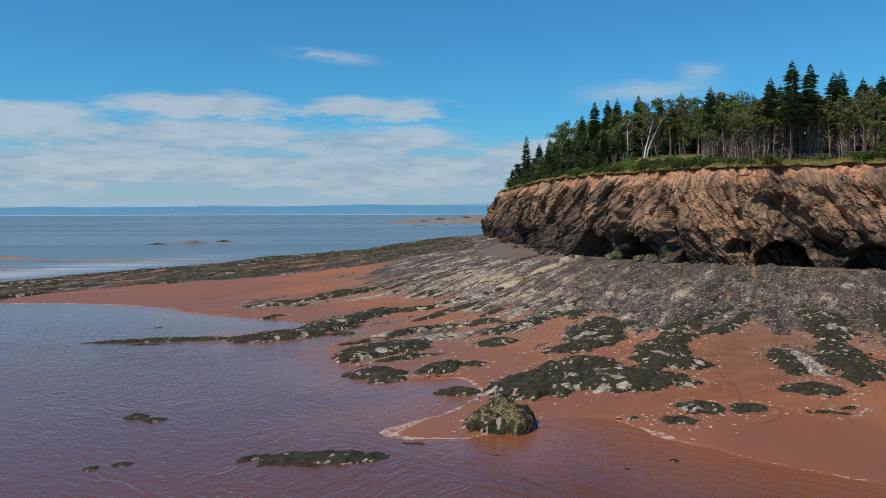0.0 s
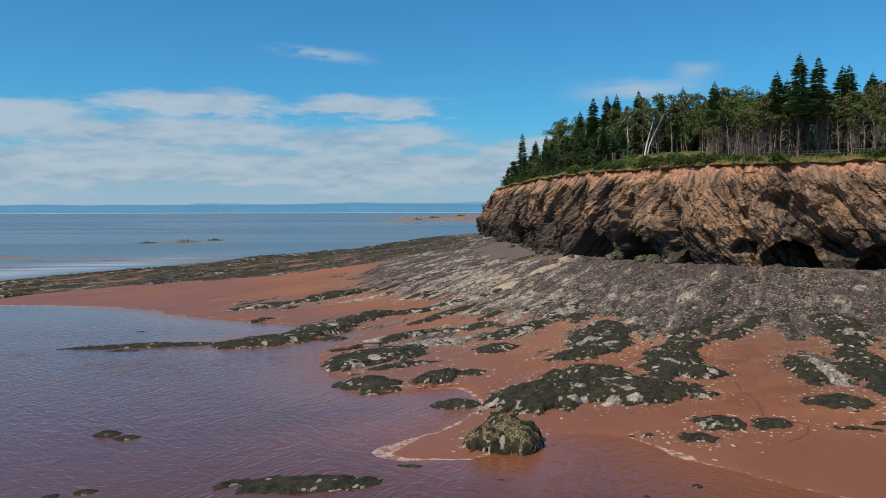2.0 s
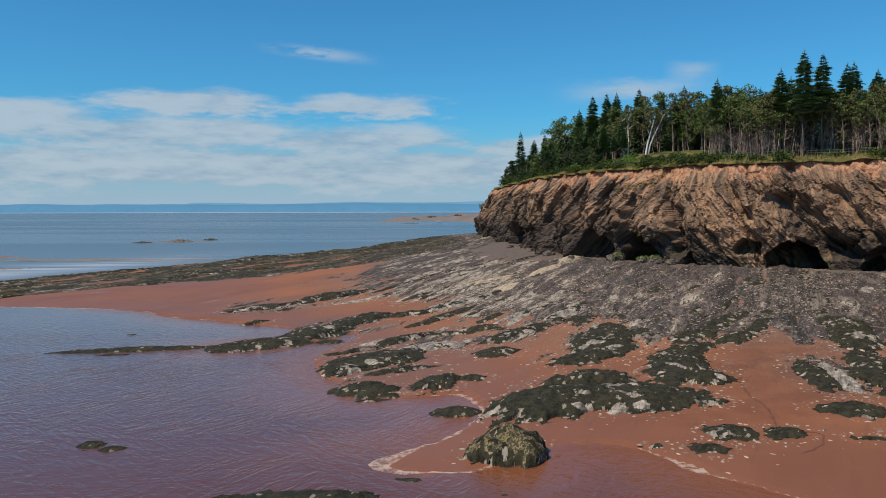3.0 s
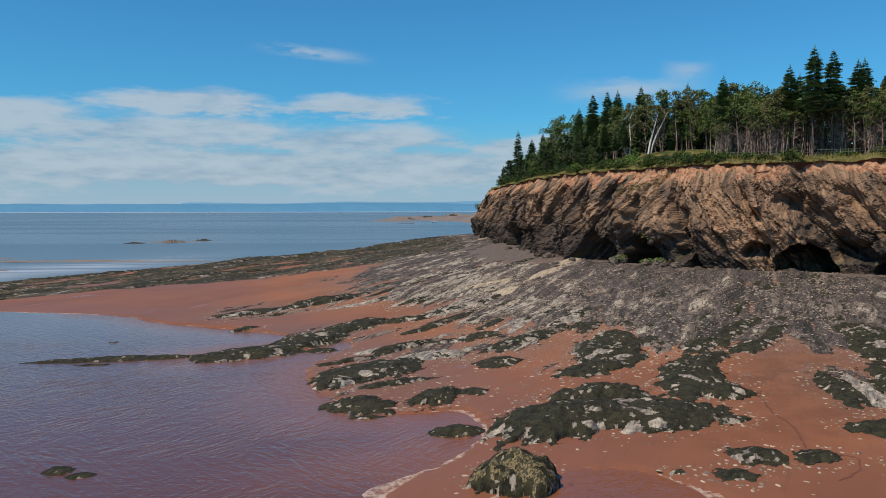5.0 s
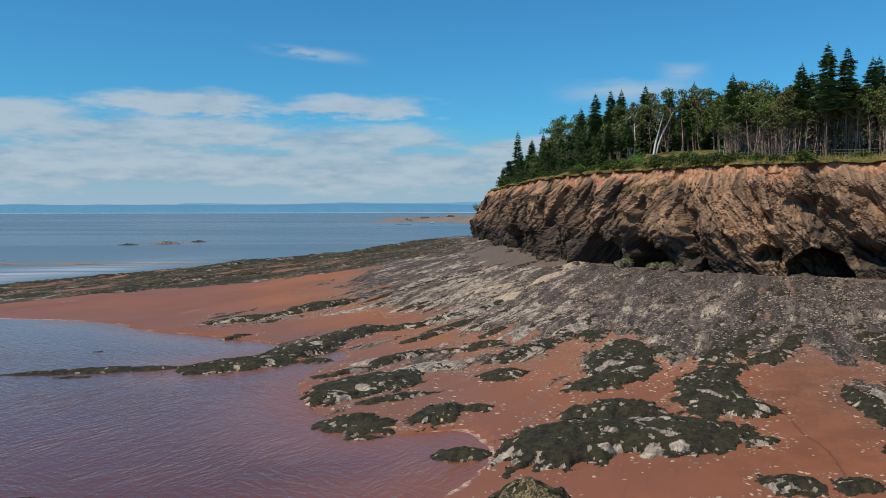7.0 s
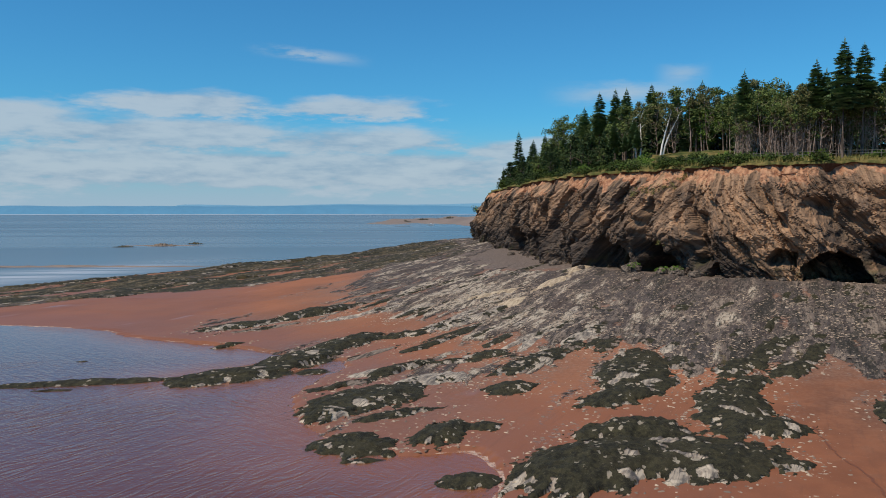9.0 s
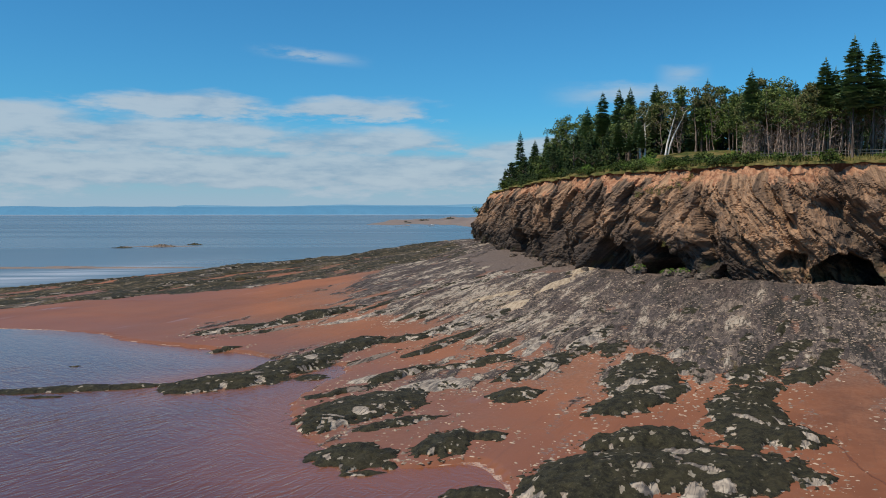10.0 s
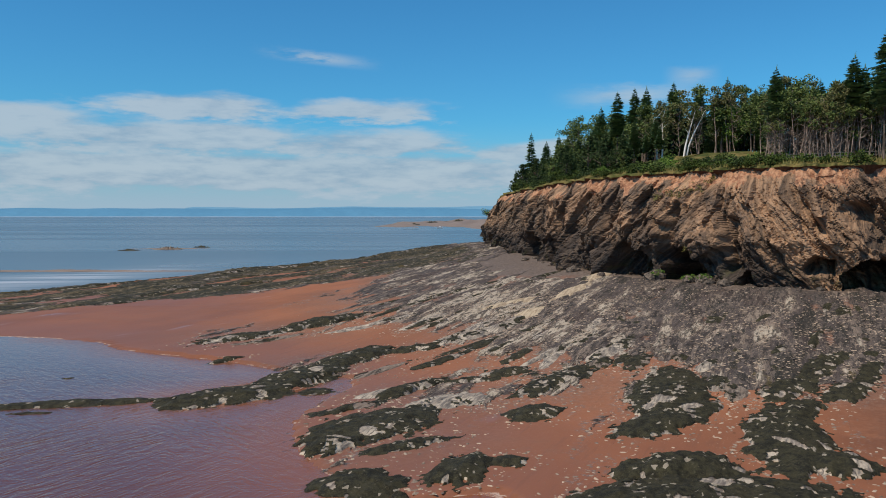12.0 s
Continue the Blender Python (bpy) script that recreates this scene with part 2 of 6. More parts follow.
class Mat:
    """A node material with short ways to add textures."""

    def __init__(self, name, rough=0.8, spec=0.3):
        self.m = bpy.data.materials.new(name)
        self.m.use_nodes = True
        self.nt = self.m.node_tree
        self.b = self.nt.nodes["Principled BSDF"]
        self.b.inputs["Roughness"].default_value = rough
        self.b.inputs["Specular IOR Level"].default_value = spec
        self.pos = self.node("ShaderNodeTexCoord").outputs["Object"]

    def node(self, kind):
        return self.nt.nodes.new(kind)

    def link(self, a, b):
        self.nt.links.new(a, b)

    def put(self, v, socket):
        if isinstance(v, bpy.types.NodeSocket):
            self.link(v, socket)
        elif isinstance(v, tuple):
            socket.default_value = (*v, 1) if len(v) == 3 and len(socket.default_value) == 4 else v
        else:
            socket.default_value = v

    def stretch(self, turn, size, vec=None):
        """Coordinates turned by that many degrees about z, then divided by size."""
        n = self.node("ShaderNodeMapping")
        n.vector_type = "TEXTURE"
        n.inputs["Rotation"].default_value = (0, 0, radians(turn)) if isinstance(turn, (int, float)) else tuple(radians(a) for a in turn)
        n.inputs["Scale"].default_value = size
        self.link(vec or self.pos, n.inputs[0])
        return n.outputs[0]

    def noise(self, size=1.0, detail=4, rough=0.55, vec=None, warp=0.0):
        n = self.node("ShaderNodeTexNoise")
        n.inputs["Scale"].default_value = 1.0 / size
        n.inputs["Detail"].default_value, n.inputs["Roughness"].default_value, n.inputs["Distortion"].default_value = detail, rough, warp
        self.link(vec or self.pos, n.inputs["Vector"])
        return n.outputs[0]

    def cells(self, size=1.0, vec=None, feature="F1", out=0):
        n = self.node("ShaderNodeTexVoronoi")
        n.feature = feature
        n.inputs["Scale"].default_value = 1.0 / size
        self.link(vec or self.pos, n.inputs["Vector"])
        return n.outputs[out]

    def warped(self, size, by):
        """Coordinates pushed about by noise, so that cells get uneven edges."""
        n = self.node("ShaderNodeTexNoise")
        n.inputs["Scale"].default_value = 1.0 / size
        self.link(self.pos, n.inputs["Vector"])
        m = self.node("ShaderNodeVectorMath")
        m.operation = "MULTIPLY_ADD"
        self.link(n.outputs["Color"], m.inputs[0])
        m.inputs[1].default_value = (by, by, by)
        self.link(self.pos, m.inputs[2])
        return m.outputs[0]

    def soft(self, v, lo, hi, a=0.0, b=1.0):
        n = self.node("ShaderNodeMapRange")
        n.interpolation_type = "SMOOTHSTEP"
        for k, w in enumerate((v, lo, hi, a, b)):
            self.put(w, n.inputs[k])
        return n.outputs[0]

    def calc(self, op, a, b=0.0):
        n = self.node("ShaderNodeMath")
        n.operation = op
        self.put(a, n.inputs[0])
        self.put(b, n.inputs[1])
        return n.outputs[0]

    def mix(self, f, a, b, how="MIX"):
        n = self.node("ShaderNodeMix")
        n.data_type, n.blend_type = "RGBA", how
        for v, s in ((f, 0), (a, 6), (b, 7)):
            self.put(v, n.inputs[s])
        return n.outputs[2]

    def attr(self, name):
        n = self.node("ShaderNodeAttribute")
        n.attribute_name = name
        return n.outputs["Fac"]

    def height(self):
        n = self.node("ShaderNodeSeparateXYZ")
        self.link(self.pos, n.inputs[0])
        return n.outputs[2]

    def luck(self):
        return self.node("ShaderNodeObjectInfo").outputs["Random"]

    def island(self):
        return self.node("ShaderNodeNewGeometry").outputs["Random Per Island"]

    def color(self, v):
        self.put(v, self.b.inputs["Base Color"])
        return self

    def rough(self, v):
        self.put(v, self.b.inputs["Roughness"])
        return self

    def bump(self, v, depth, strength=1.0):
        n = self.node("ShaderNodeBump")
        n.inputs["Distance"].default_value, n.inputs["Strength"].default_value = depth, strength
        self.link(v, n.inputs["Height"])
        if self.b.inputs["Normal"].links:
            self.link(self.b.inputs["Normal"].links[0].from_socket, n.inputs["Normal"])
        self.link(n.outputs[0], self.b.inputs["Normal"])
        return self


STRIKE = 90 - math.degrees(math.atan2(ALONG[0], ALONG[1]))    # the beds' direction, from the x axis


def sand_color(k):
    tone = k.mix(k.noise(7, 5), (0.280, 0.100, 0.042), (0.395, 0.150, 0.068))
    tone = k.mix(k.soft(k.noise(1.3, 4), 0.5, 0.75), tone, (0.30, 0.130, 0.068))
    tone = k.mix(k.soft(k.noise(15, 4, 0.55, k.stretch(STRIKE, (2.2, 0.8, 1))), 0.46, 0.64, 0, 0.40), tone, (0.165, 0.066, 0.036))
    tone = k.mix(k.soft(k.noise(1, 4, 0.6, k.stretch(STRIKE, (5, 0.5, 1))), 0.56, 0.66, 0, 0.35), tone, (0.17, 0.075, 0.045))
    return k.mix(k.soft(k.noise(0.12, 2), 0.62, 0.72, 0, 0.5), tone, (0.42, 0.26, 0.18))


def stone_color(k):
    """Grey-brown slaty beds, broken into plates, with pale and rusty laminae."""
    band = k.noise(1, 6, 0.62, k.stretch(STRIKE, (13, 2.4, 2)), 0.6)
    band = k.calc("ADD", band, k.calc("MULTIPLY", k.attr("cream"), 0.055))
    lam = k.noise(1, 6, 0.70, k.stretch(STRIKE, (3.6, 0.36, 0.5)))
    plate = k.cells(1.0, k.stretch(STRIKE, (1.15, 0.42, 1)), "F1", 1)
    tone = k.calc("ADD", k.calc("MULTIPLY", lam, 0.75), k.calc("MULTIPLY", plate, 0.25))
    c = k.mix(k.soft(tone, 0.44, 0.57), (0.044, 0.034, 0.029), (0.156, 0.120, 0.096))
    strip = k.noise(1, 5, 0.6, k.stretch(STRIKE, (24, 3.0, 2)), 0.4)
    c = k.mix(k.soft(strip, 0.52, 0.58, 0, 0.8), c, k.mix(k.soft(lam, 0.42, 0.60), (0.070, 0.050, 0.042), (0.118, 0.086, 0.070)))
    calm = k.noise(1, 4, 0.55, k.stretch(STRIKE, (11, 5, 3)), 0.8)
    c = k.mix(k.soft(calm, 0.47, 0.54, 0, 0.72), c, k.mix(k.noise(3, 4), (0.070, 0.054, 0.047), (0.104, 0.081, 0.070)))
    c = k.mix(k.soft(band, 0.50, 0.54, 0, 0.85), c, k.mix(k.soft(tone, 0.44, 0.54), (0.085, 0.064, 0.050), (0.255, 0.193, 0.146)))
    c = k.mix(k.soft(band, 0.555, 0.585, 0, 0.9), c, k.mix(k.soft(tone, 0.42, 0.50), (0.13, 0.105, 0.080), (0.47, 0.39, 0.295)))
    c = k.mix(k.soft(band, 0.39, 0.36, 0, 0.75), c, (0.030, 0.027, 0.020))
    c = k.mix(k.soft(k.noise(0.30, 4, 0.65), 0.60, 0.63, 0, 0.45), c, (0.27, 0.22, 0.175))
    return k.mix(k.soft(k.noise(0.5, 5, 0.7, k.stretch(STRIKE, (2.5, 0.6, 1))), 0.565, 0.595, 0, 0.85), c, (0.028, 0.027, 0.021))


def weed_color(k, bald=0.63):
    c = k.mix(k.soft(k.noise(0.5, 5, 0.65), 0.38, 0.62), (0.021, 0.019, 0.011), (0.058, 0.051, 0.026))
    c = k.mix(k.soft(k.noise(3.2, 4), 0.50, 0.68, 0, 0.35), c, (0.075, 0.060, 0.028))
    c = k.mix(k.soft(k.noise(0.11, 4, 0.7), 0.52, 0.66, 0, 0.6), c, (0.092, 0.080, 0.046))
    c = k.mix(k.soft(k.noise(0.16, 3), 0.62, 0.68, 0, 0.5), c, (0.14, 0.125, 0.08))
    specks = k.cells(0.24, k.stretch(STRIKE, (1.5, 0.9, 1), k.warped(0.5, 0.25)), "F1", 1)
    bare = k.calc("ADD", specks, k.calc("MULTIPLY", k.calc("SUBTRACT", k.noise(1.9, 4, 0.6), 0.5), 0.75))
    return k.mix(k.soft(bare, bald + 0.15, bald + 0.18), c, k.mix(k.noise(0.4, 3), (0.30, 0.25, 0.185), (0.46, 0.39, 0.29)))


def ground_material():
    k = Mat("beach_ground", 0.75, 0.3)
    rock, weed, z = k.attr("rock"), k.attr("weed"), k.height()
    damp = k.soft(k.calc("ADD", z, k.calc("MULTIPLY", k.noise(5, 4), -0.25)), 0.75, -0.05)
    pools = k.soft(k.calc("ADD", k.noise(6, 3, 0.5, k.stretch(STRIKE, (3, 1, 1))), k.calc("MULTIPLY", z, -0.05)), 0.62, 0.80)
    base = sand_color(k)
    base = k.mix(k.calc("MULTIPLY", damp, 0.62), base, (0.205, 0.080, 0.043))
    base = k.mix(k.calc("MULTIPLY", k.attr("seep"), k.soft(k.noise(2.5, 5, 0.65), 0.35, 0.62, 0.45, 0.95)), base, (0.160, 0.058, 0.028))
    grit_c = k.mix(k.soft(k.noise(0.35, 4, 0.6), 0.42, 0.62), (0.105, 0.078, 0.062), (0.205, 0.152, 0.118))
    base = k.mix(k.attr("grit"), base, grit_c)
    edge = k.calc("ADD", rock, k.calc("MULTIPLY", k.calc("SUBTRACT", k.noise(0.5, 4, 0.65), 0.5), 0.30))
    rocky = k.soft(edge, -0.03, 0.07)
    stone = stone_color(k)
    grit = k.mix(k.soft(k.noise(0.22, 3), 0.5, 0.64), (0.15, 0.115, 0.10), (0.36, 0.28, 0.22))
    scatter = k.calc("MULTIPLY", k.soft(rock, -0.34, 0.0), k.soft(k.noise(0.4, 4, 0.7), 0.50, 0.60))
    base = k.mix(scatter, base, grit)
    c = k.mix(rocky, base, stone)
    tuft = k.calc("MULTIPLY", rocky, k.soft(k.calc("ADD", weed, k.calc("MULTIPLY", k.calc("SUBTRACT", k.noise(1.4, 5, 0.65, k.stretch(STRIKE, (2.2, 0.8, 1))), 0.5), 1.7)), 0.46, 0.58))
    mat = k.mix(k.soft(k.noise(0.6, 4, 0.65), 0.40, 0.60), (0.020, 0.018, 0.010), (0.056, 0.047, 0.022))
    strands = k.noise(1, 6, 0.65, k.stretch(STRIKE, (16, 2.6, 2)), 0.7)
    mat = k.mix(k.soft(strands, 0.50, 0.55, 0.0, 0.85), mat, k.mix(k.soft(k.noise(0.7, 4, 0.65), 0.42, 0.60), (0.062, 0.046, 0.020), (0.175, 0.130, 0.070)))
    mat = k.mix(k.soft(k.noise(1, 5, 0.7, k.stretch(STRIKE, (2.4, 0.7, 1))), 0.60, 0.63, 0.0, 0.85), mat, (0.30, 0.235, 0.155))
    c = k.mix(tuft, c, mat)
    k.color(c)
    open_sand = k.calc("SUBTRACT", 1.0, rocky)
    matt = k.mix(k.calc("MULTIPLY", damp, open_sand), (0.85, 0.85, 0.85), (0.50, 0.50, 0.50))
    k.rough(k.mix(k.calc("MULTIPLY", pools, open_sand), matt, (0.05, 0.05, 0.05)))
    bump_by(k, k.noise(0.25, 5, 0.7), rocky, 0.07)
    bump_by(k, k.noise(1, 5, 0.6, k.stretch(STRIKE, (3.0, 0.30, 0.4))), rocky, 0.22)
    return k.m


def bump_by(k, v, f, depth):
    k.bump(k.calc("MULTIPLY", v, f), depth)


MATS = {}


def material(name):
    """The scene's materials, each made at its first use."""
    if name not in MATS:
        MATS[name] = MAKERS[name]()
    return MATS[name]


def rock_stone():
    k = Mat("bare_ledge_stone", 0.72, 0.35)
    lam = k.noise(1, 6, 0.6, k.stretch(STRIKE, (2.4, 0.22, 0.4)))
    c = k.mix(k.soft(lam, 0.36, 0.62), (0.13, 0.112, 0.095), (0.375, 0.306, 0.234))
    c = k.mix(k.soft(k.noise(0.9, 4), 0.45, 0.62, 0, 0.8), c, (0.58, 0.48, 0.36))
    joint = k.soft(k.cells(1.0, k.stretch(STRIKE, (2.6, 0.6, 1), k.warped(0.8, 0.35)), "DISTANCE_TO_EDGE"), 0.055, 0.0)
    c = k.mix(k.calc("MULTIPLY", joint, k.soft(k.noise(1.7, 3), 0.42, 0.60)), c, (0.075, 0.064, 0.054))
    c = k.mix(k.soft(k.noise(1, 4, 0.6, k.stretch(STRIKE, (4.0, 0.5, 1))), 0.55, 0.60, 0, 0.6), c, (0.16, 0.125, 0.098))
    c = k.mix(k.soft(k.noise(0.4, 4, 0.65), 0.62, 0.72, 0, 0.5), c, (0.29, 0.19, 0.115))
    k.color(c).bump(lam, 0.10).bump(k.noise(0.2, 4, 0.7), 0.05)
    return k.m


def yellow_stone():
    k = Mat("ochre_outcrop_stone", 0.8, 0.3)
    lam = k.noise(1, 6, 0.6, k.stretch(STRIKE, (2.4, 0.3, 0.4)))
    c = k.mix(k.soft(lam, 0.36, 0.62), (0.30, 0.220, 0.140), (0.54, 0.425, 0.290))
    k.color(c).bump(lam, 0.12).bump(k.noise(0.25, 4, 0.7), 0.06)
    return k.m


def shingle_stone():
    k = Mat("brown_shingle_ledge", 0.8, 0.3)
    lam = k.noise(1, 6, 0.6, k.stretch(STRIKE, (2.4, 0.25, 0.4)))
    c = k.mix(k.soft(lam, 0.38, 0.60), (0.075, 0.058, 0.046), (0.245, 0.185, 0.138))
    c = k.mix(k.soft(k.noise(0.3, 4), 0.54, 0.64, 0, 0.7), c, (0.34, 0.275, 0.21))
    k.color(c).bump(lam, 0.10).bump(k.noise(0.2, 4, 0.7), 0.06)
    return k.m


def cliff_block():
    k = Mat("fallen_cliff_block", 0.85, 0.25)
    lam = k.noise(0.5, 6, 0.65, k.stretch((35, 20, 50), (3, 0.6, 1)))
    c = k.mix(k.soft(lam, 0.38, 0.62), (0.045, 0.038, 0.033), (0.20, 0.155, 0.12))
    k.color(c).bump(lam, 0.08).bump(k.noise(0.15, 4, 0.7), 0.05)
    return k.m


def rock_weed():
    k = Mat("wet_rockweed", 0.75, 0.2)
    k.color(weed_color(k, 0.72)).bump(k.noise(0.30, 6, 0.8), 0.18).bump(k.noise(0.07, 3, 0.6), 0.03)
    return k.m


def brown_weed():
    k = Mat("brown_reef_weed", 0.8, 0.2)
    c = k.mix(k.soft(k.noise(3.5, 4), 0.40, 0.62), weed_color(k, 0.86), (0.100, 0.074, 0.030))
    k.color(c).bump(k.noise(0.30, 6, 0.8), 0.12)
    return k.m


def golden_weed():
    k = Mat("golden_rockweed", 0.55, 0.35)
    fleck = k.noise(0.16, 5, 0.7, k.stretch(STRIKE, (1.4, 0.8, 1)), 0.5)
    c = k.mix(k.soft(fleck, 0.47, 0.56), k.mix(k.noise(0.4, 4), (0.020, 0.018, 0.010), (0.060, 0.050, 0.022)), k.mix(k.noise(0.08, 3), (0.15, 0.105, 0.035), (0.34, 0.25, 0.11)))
    k.color(c).bump(k.noise(0.15, 4, 0.7), 0.06)
    return k.m


def cliff_rock():
    k = Mat("folded_cliff_rock", 0.85, 0.25)
    z, bed = k.height(), k.attr("bed")
    comb = k.node("ShaderNodeCombineXYZ")
    k.link(k.calc("MULTIPLY", bed, 1.3), comb.inputs[0])
    k.link(k.calc("MULTIPLY", k.attr("run"), 0.10), comb.inputs[1])
    lam = k.noise(1.0, 7, 0.65, comb.outputs[0])
    wide = k.noise(5.5, 4, 0.55)
    c = k.mix(k.soft(lam, 0.34, 0.66), (0.105, 0.068, 0.046), (0.45, 0.275, 0.165))
    panel = k.noise(1, 4, 0.5, k.stretch((0, 35, 20), (3.2, 3.2, 7.5)), 0.4)
    c = k.mix(k.soft(panel, 0.50, 0.60, 0, 0.55), c, (0.105, 0.078, 0.062))
    c = k.mix(k.soft(wide, 0.47, 0.62, 0, 0.75), c, k.mix(k.soft(lam, 0.38, 0.6), (0.040, 0.033, 0.029), (0.21, 0.155, 0.115)))
    c = k.mix(k.soft(k.noise(0.8, 5, 0.7), 0.56, 0.70, 0, 0.6), c, (0.27, 0.180, 0.095))
    # dark lower rock; shade under the overhangs is put into this colour too
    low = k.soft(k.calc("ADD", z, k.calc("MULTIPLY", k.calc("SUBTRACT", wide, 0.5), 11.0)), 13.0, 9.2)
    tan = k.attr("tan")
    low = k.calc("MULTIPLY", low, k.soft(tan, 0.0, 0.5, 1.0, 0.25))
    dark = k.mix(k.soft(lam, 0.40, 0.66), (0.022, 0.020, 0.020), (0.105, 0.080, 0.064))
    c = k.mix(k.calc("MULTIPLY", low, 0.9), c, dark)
    slab = k.mix(k.soft(lam, 0.36, 0.56), (0.13, 0.085, 0.055), (0.48, 0.290, 0.168))
    c = k.mix(k.soft(tan, 0.15, 0.6, 0, 0.55), c, slab)
    c = k.mix(k.soft(tan, -0.1, -0.5, 0, 0.3), c, dark)
    slime = k.calc("MULTIPLY", k.soft(z, 9.5, 6.5), k.soft(k.noise(2.2, 4), 0.54, 0.66))
    c = k.mix(k.calc("MULTIPLY", slime, 0.5), c, (0.085, 0.085, 0.03))
    soil = k.soft(k.calc("ADD", k.attr("cap"), k.calc("MULTIPLY", k.calc("SUBTRACT", k.noise(1, 5, 0.6, k.stretch(0, (3.2, 3.2, 6))), 0.5), 0.75)), 0.885, 0.925)
    earth = k.mix(k.soft(k.noise(0.7, 5), 0.35, 0.65), (0.30, 0.140, 0.078), (0.56, 0.305, 0.175))
    c = k.mix(soil, c, earth)
    crack = k.soft(k.noise(0.55, 5, 0.7, comb.outputs[0]), 0.56, 0.62)
    c = k.mix(k.calc("MULTIPLY", crack, k.calc("MULTIPLY", k.calc("SUBTRACT", 1.0, soil), 0.5)), c, (0.036, 0.028, 0.024))
    k.color(c).bump(lam, 0.26).bump(k.noise(0.35, 5, 0.7), 0.22)
    return k.m


def turf():
    k = Mat("cliff_top_turf", 0.9, 0.15)
    c = k.mix(k.soft(k.noise(1.6, 5), 0.35, 0.65), (0.055, 0.065, 0.018), (0.20, 0.155, 0.055))
    c = k.mix(k.soft(k.noise(6, 3), 0.5, 0.65, 0, 0.6), c, (0.05, 0.075, 0.018))
    k.color(c).bump(k.noise(0.15, 4, 0.7), 0.08)
    return k.m


def earth():
    k = Mat("shadowed_sod_earth", 0.95, 0.1)
    # earth tone kept dark to carry the shadow line below the turf
    k.color(k.mix(k.noise(0.4, 5), (0.045, 0.024, 0.014), (0.17, 0.085, 0.05))).bump(k.noise(0.2, 4, 0.7), 0.08)
    return k.m


def leaves(name, dark, light):
    def make():
        k = Mat(name, 0.8, 0.10)
        c = k.mix(k.island(), dark, light)
        c = k.mix(k.soft(k.luck(), 0.0, 1.0, 0.0, 0.35), c, tuple(v * 0.55 for v in light))
        k.color(c)
        k.b.inputs["Transmission Weight"].default_value = 0.0
        return k.m
    return make


def bark(name, dark, light, size=0.25):
    def make():
        k = Mat(name, 0.85, 0.2)
        c = k.mix(k.soft(k.noise(size, 4, 0.6, k.stretch(0, (1, 1, 4))), 0.38, 0.62), dark, light)
        k.color(c).bump(k.noise(0.06, 3), 0.02)
        return k.m
    return make


def birch_bark():
    k = Mat("white_birch_bark", 0.6, 0.3)
    scar = k.soft(k.noise(0.25, 4, 0.6, k.stretch(0, (2.5, 2.5, 0.5))), 0.60, 0.68)
    k.color(k.mix(scar, (0.74, 0.71, 0.66), (0.10, 0.085, 0.075)))
    return k.m


def water():
    k = Mat("muddy_sea_water", 0.08, 0.8)
    k.b.inputs["IOR"].default_value = 1.40
    deep = k.attr("depth")
    silt = k.calc("ADD", deep, k.calc("MULTIPLY", k.calc("SUBTRACT", k.noise(14, 4), 0.5), 0.35))
    mud = k.mix(k.soft(silt, 0.02, 0.42), (0.235, 0.083, 0.036), (0.132, 0.043, 0.018))
    # far water's base colour goes blue-grey, standing in for sky reflection
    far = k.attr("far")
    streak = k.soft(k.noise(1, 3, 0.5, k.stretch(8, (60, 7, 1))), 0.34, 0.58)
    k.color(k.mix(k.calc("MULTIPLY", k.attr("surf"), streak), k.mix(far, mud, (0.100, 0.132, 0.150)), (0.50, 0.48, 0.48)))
    k.put(k.soft(k.calc("ADD", deep, k.calc("MULTIPLY", k.calc("SUBTRACT", k.noise(1.2, 3), 0.5), 0.06)), 0.0, 0.20, 0.70, 1.0), k.b.inputs["Alpha"])
    north = k.noise(1, 2, 0.45, k.stretch(58, (2.3, 0.62, 1)), 1.2)
    south = k.noise(1, 2, 0.45, k.stretch(-44, (2.1, 0.60, 1)), 1.2)
    where = k.soft(k.calc("ADD", k.noise(14, 3), k.calc("MULTIPLY", k.attr("lee"), 0.3)), 0.42, 0.58)
    swell = k.calc("ADD", k.calc("MULTIPLY", north, k.calc("SUBTRACT", 1.0, where)), k.calc("MULTIPLY", south, where))
    cross = k.noise(1, 3, 0.5, k.stretch(6, (1.3, 0.34, 1)), 1.0)
    slick = k.soft(k.noise(1, 2, 0.5, k.stretch(4, (700, 150, 1)), 1.0), 0.38, 0.66)
    k.rough(k.mix(far, (0.11, 0.11, 0.11), k.mix(slick, (0.25, 0.25, 0.25), (0.33, 0.33, 0.33))))
    calm = k.calc("SUBTRACT", 1.0, k.calc("MULTIPLY", far, 0.985))
    gust = k.calc("MULTIPLY", k.soft(k.noise(30, 3), 0.35, 0.65, 0.6, 1.2), k.soft(k.attr("lee"), 0.0, 1.0, 1.0, 0.40))
    k.bump(k.calc("MULTIPLY", k.calc("MULTIPLY", swell, calm), gust), 0.092, 1.0).bump(k.calc("MULTIPLY", cross, calm), 0.022, 1.0)
    return k.m


def foam():
    k = Mat("sea_foam", 0.8, 0.3)
    k.color((0.56, 0.42, 0.33))
    k.put(k.soft(k.noise(0.8, 6, 0.7), 0.36, 0.60, 0, 0.85), k.b.inputs["Alpha"])
    return k.m


def plain(name, a, b, size=0.4, rough=0.7, metal=0.0):
    def make():
        k = Mat(name, rough)
        k.b.inputs["Metallic"].default_value = metal
        k.color(k.mix(k.noise(size, 4), a, b)).bump(k.noise(size / 4, 3), size * 0.03)
        return k.m
    return make


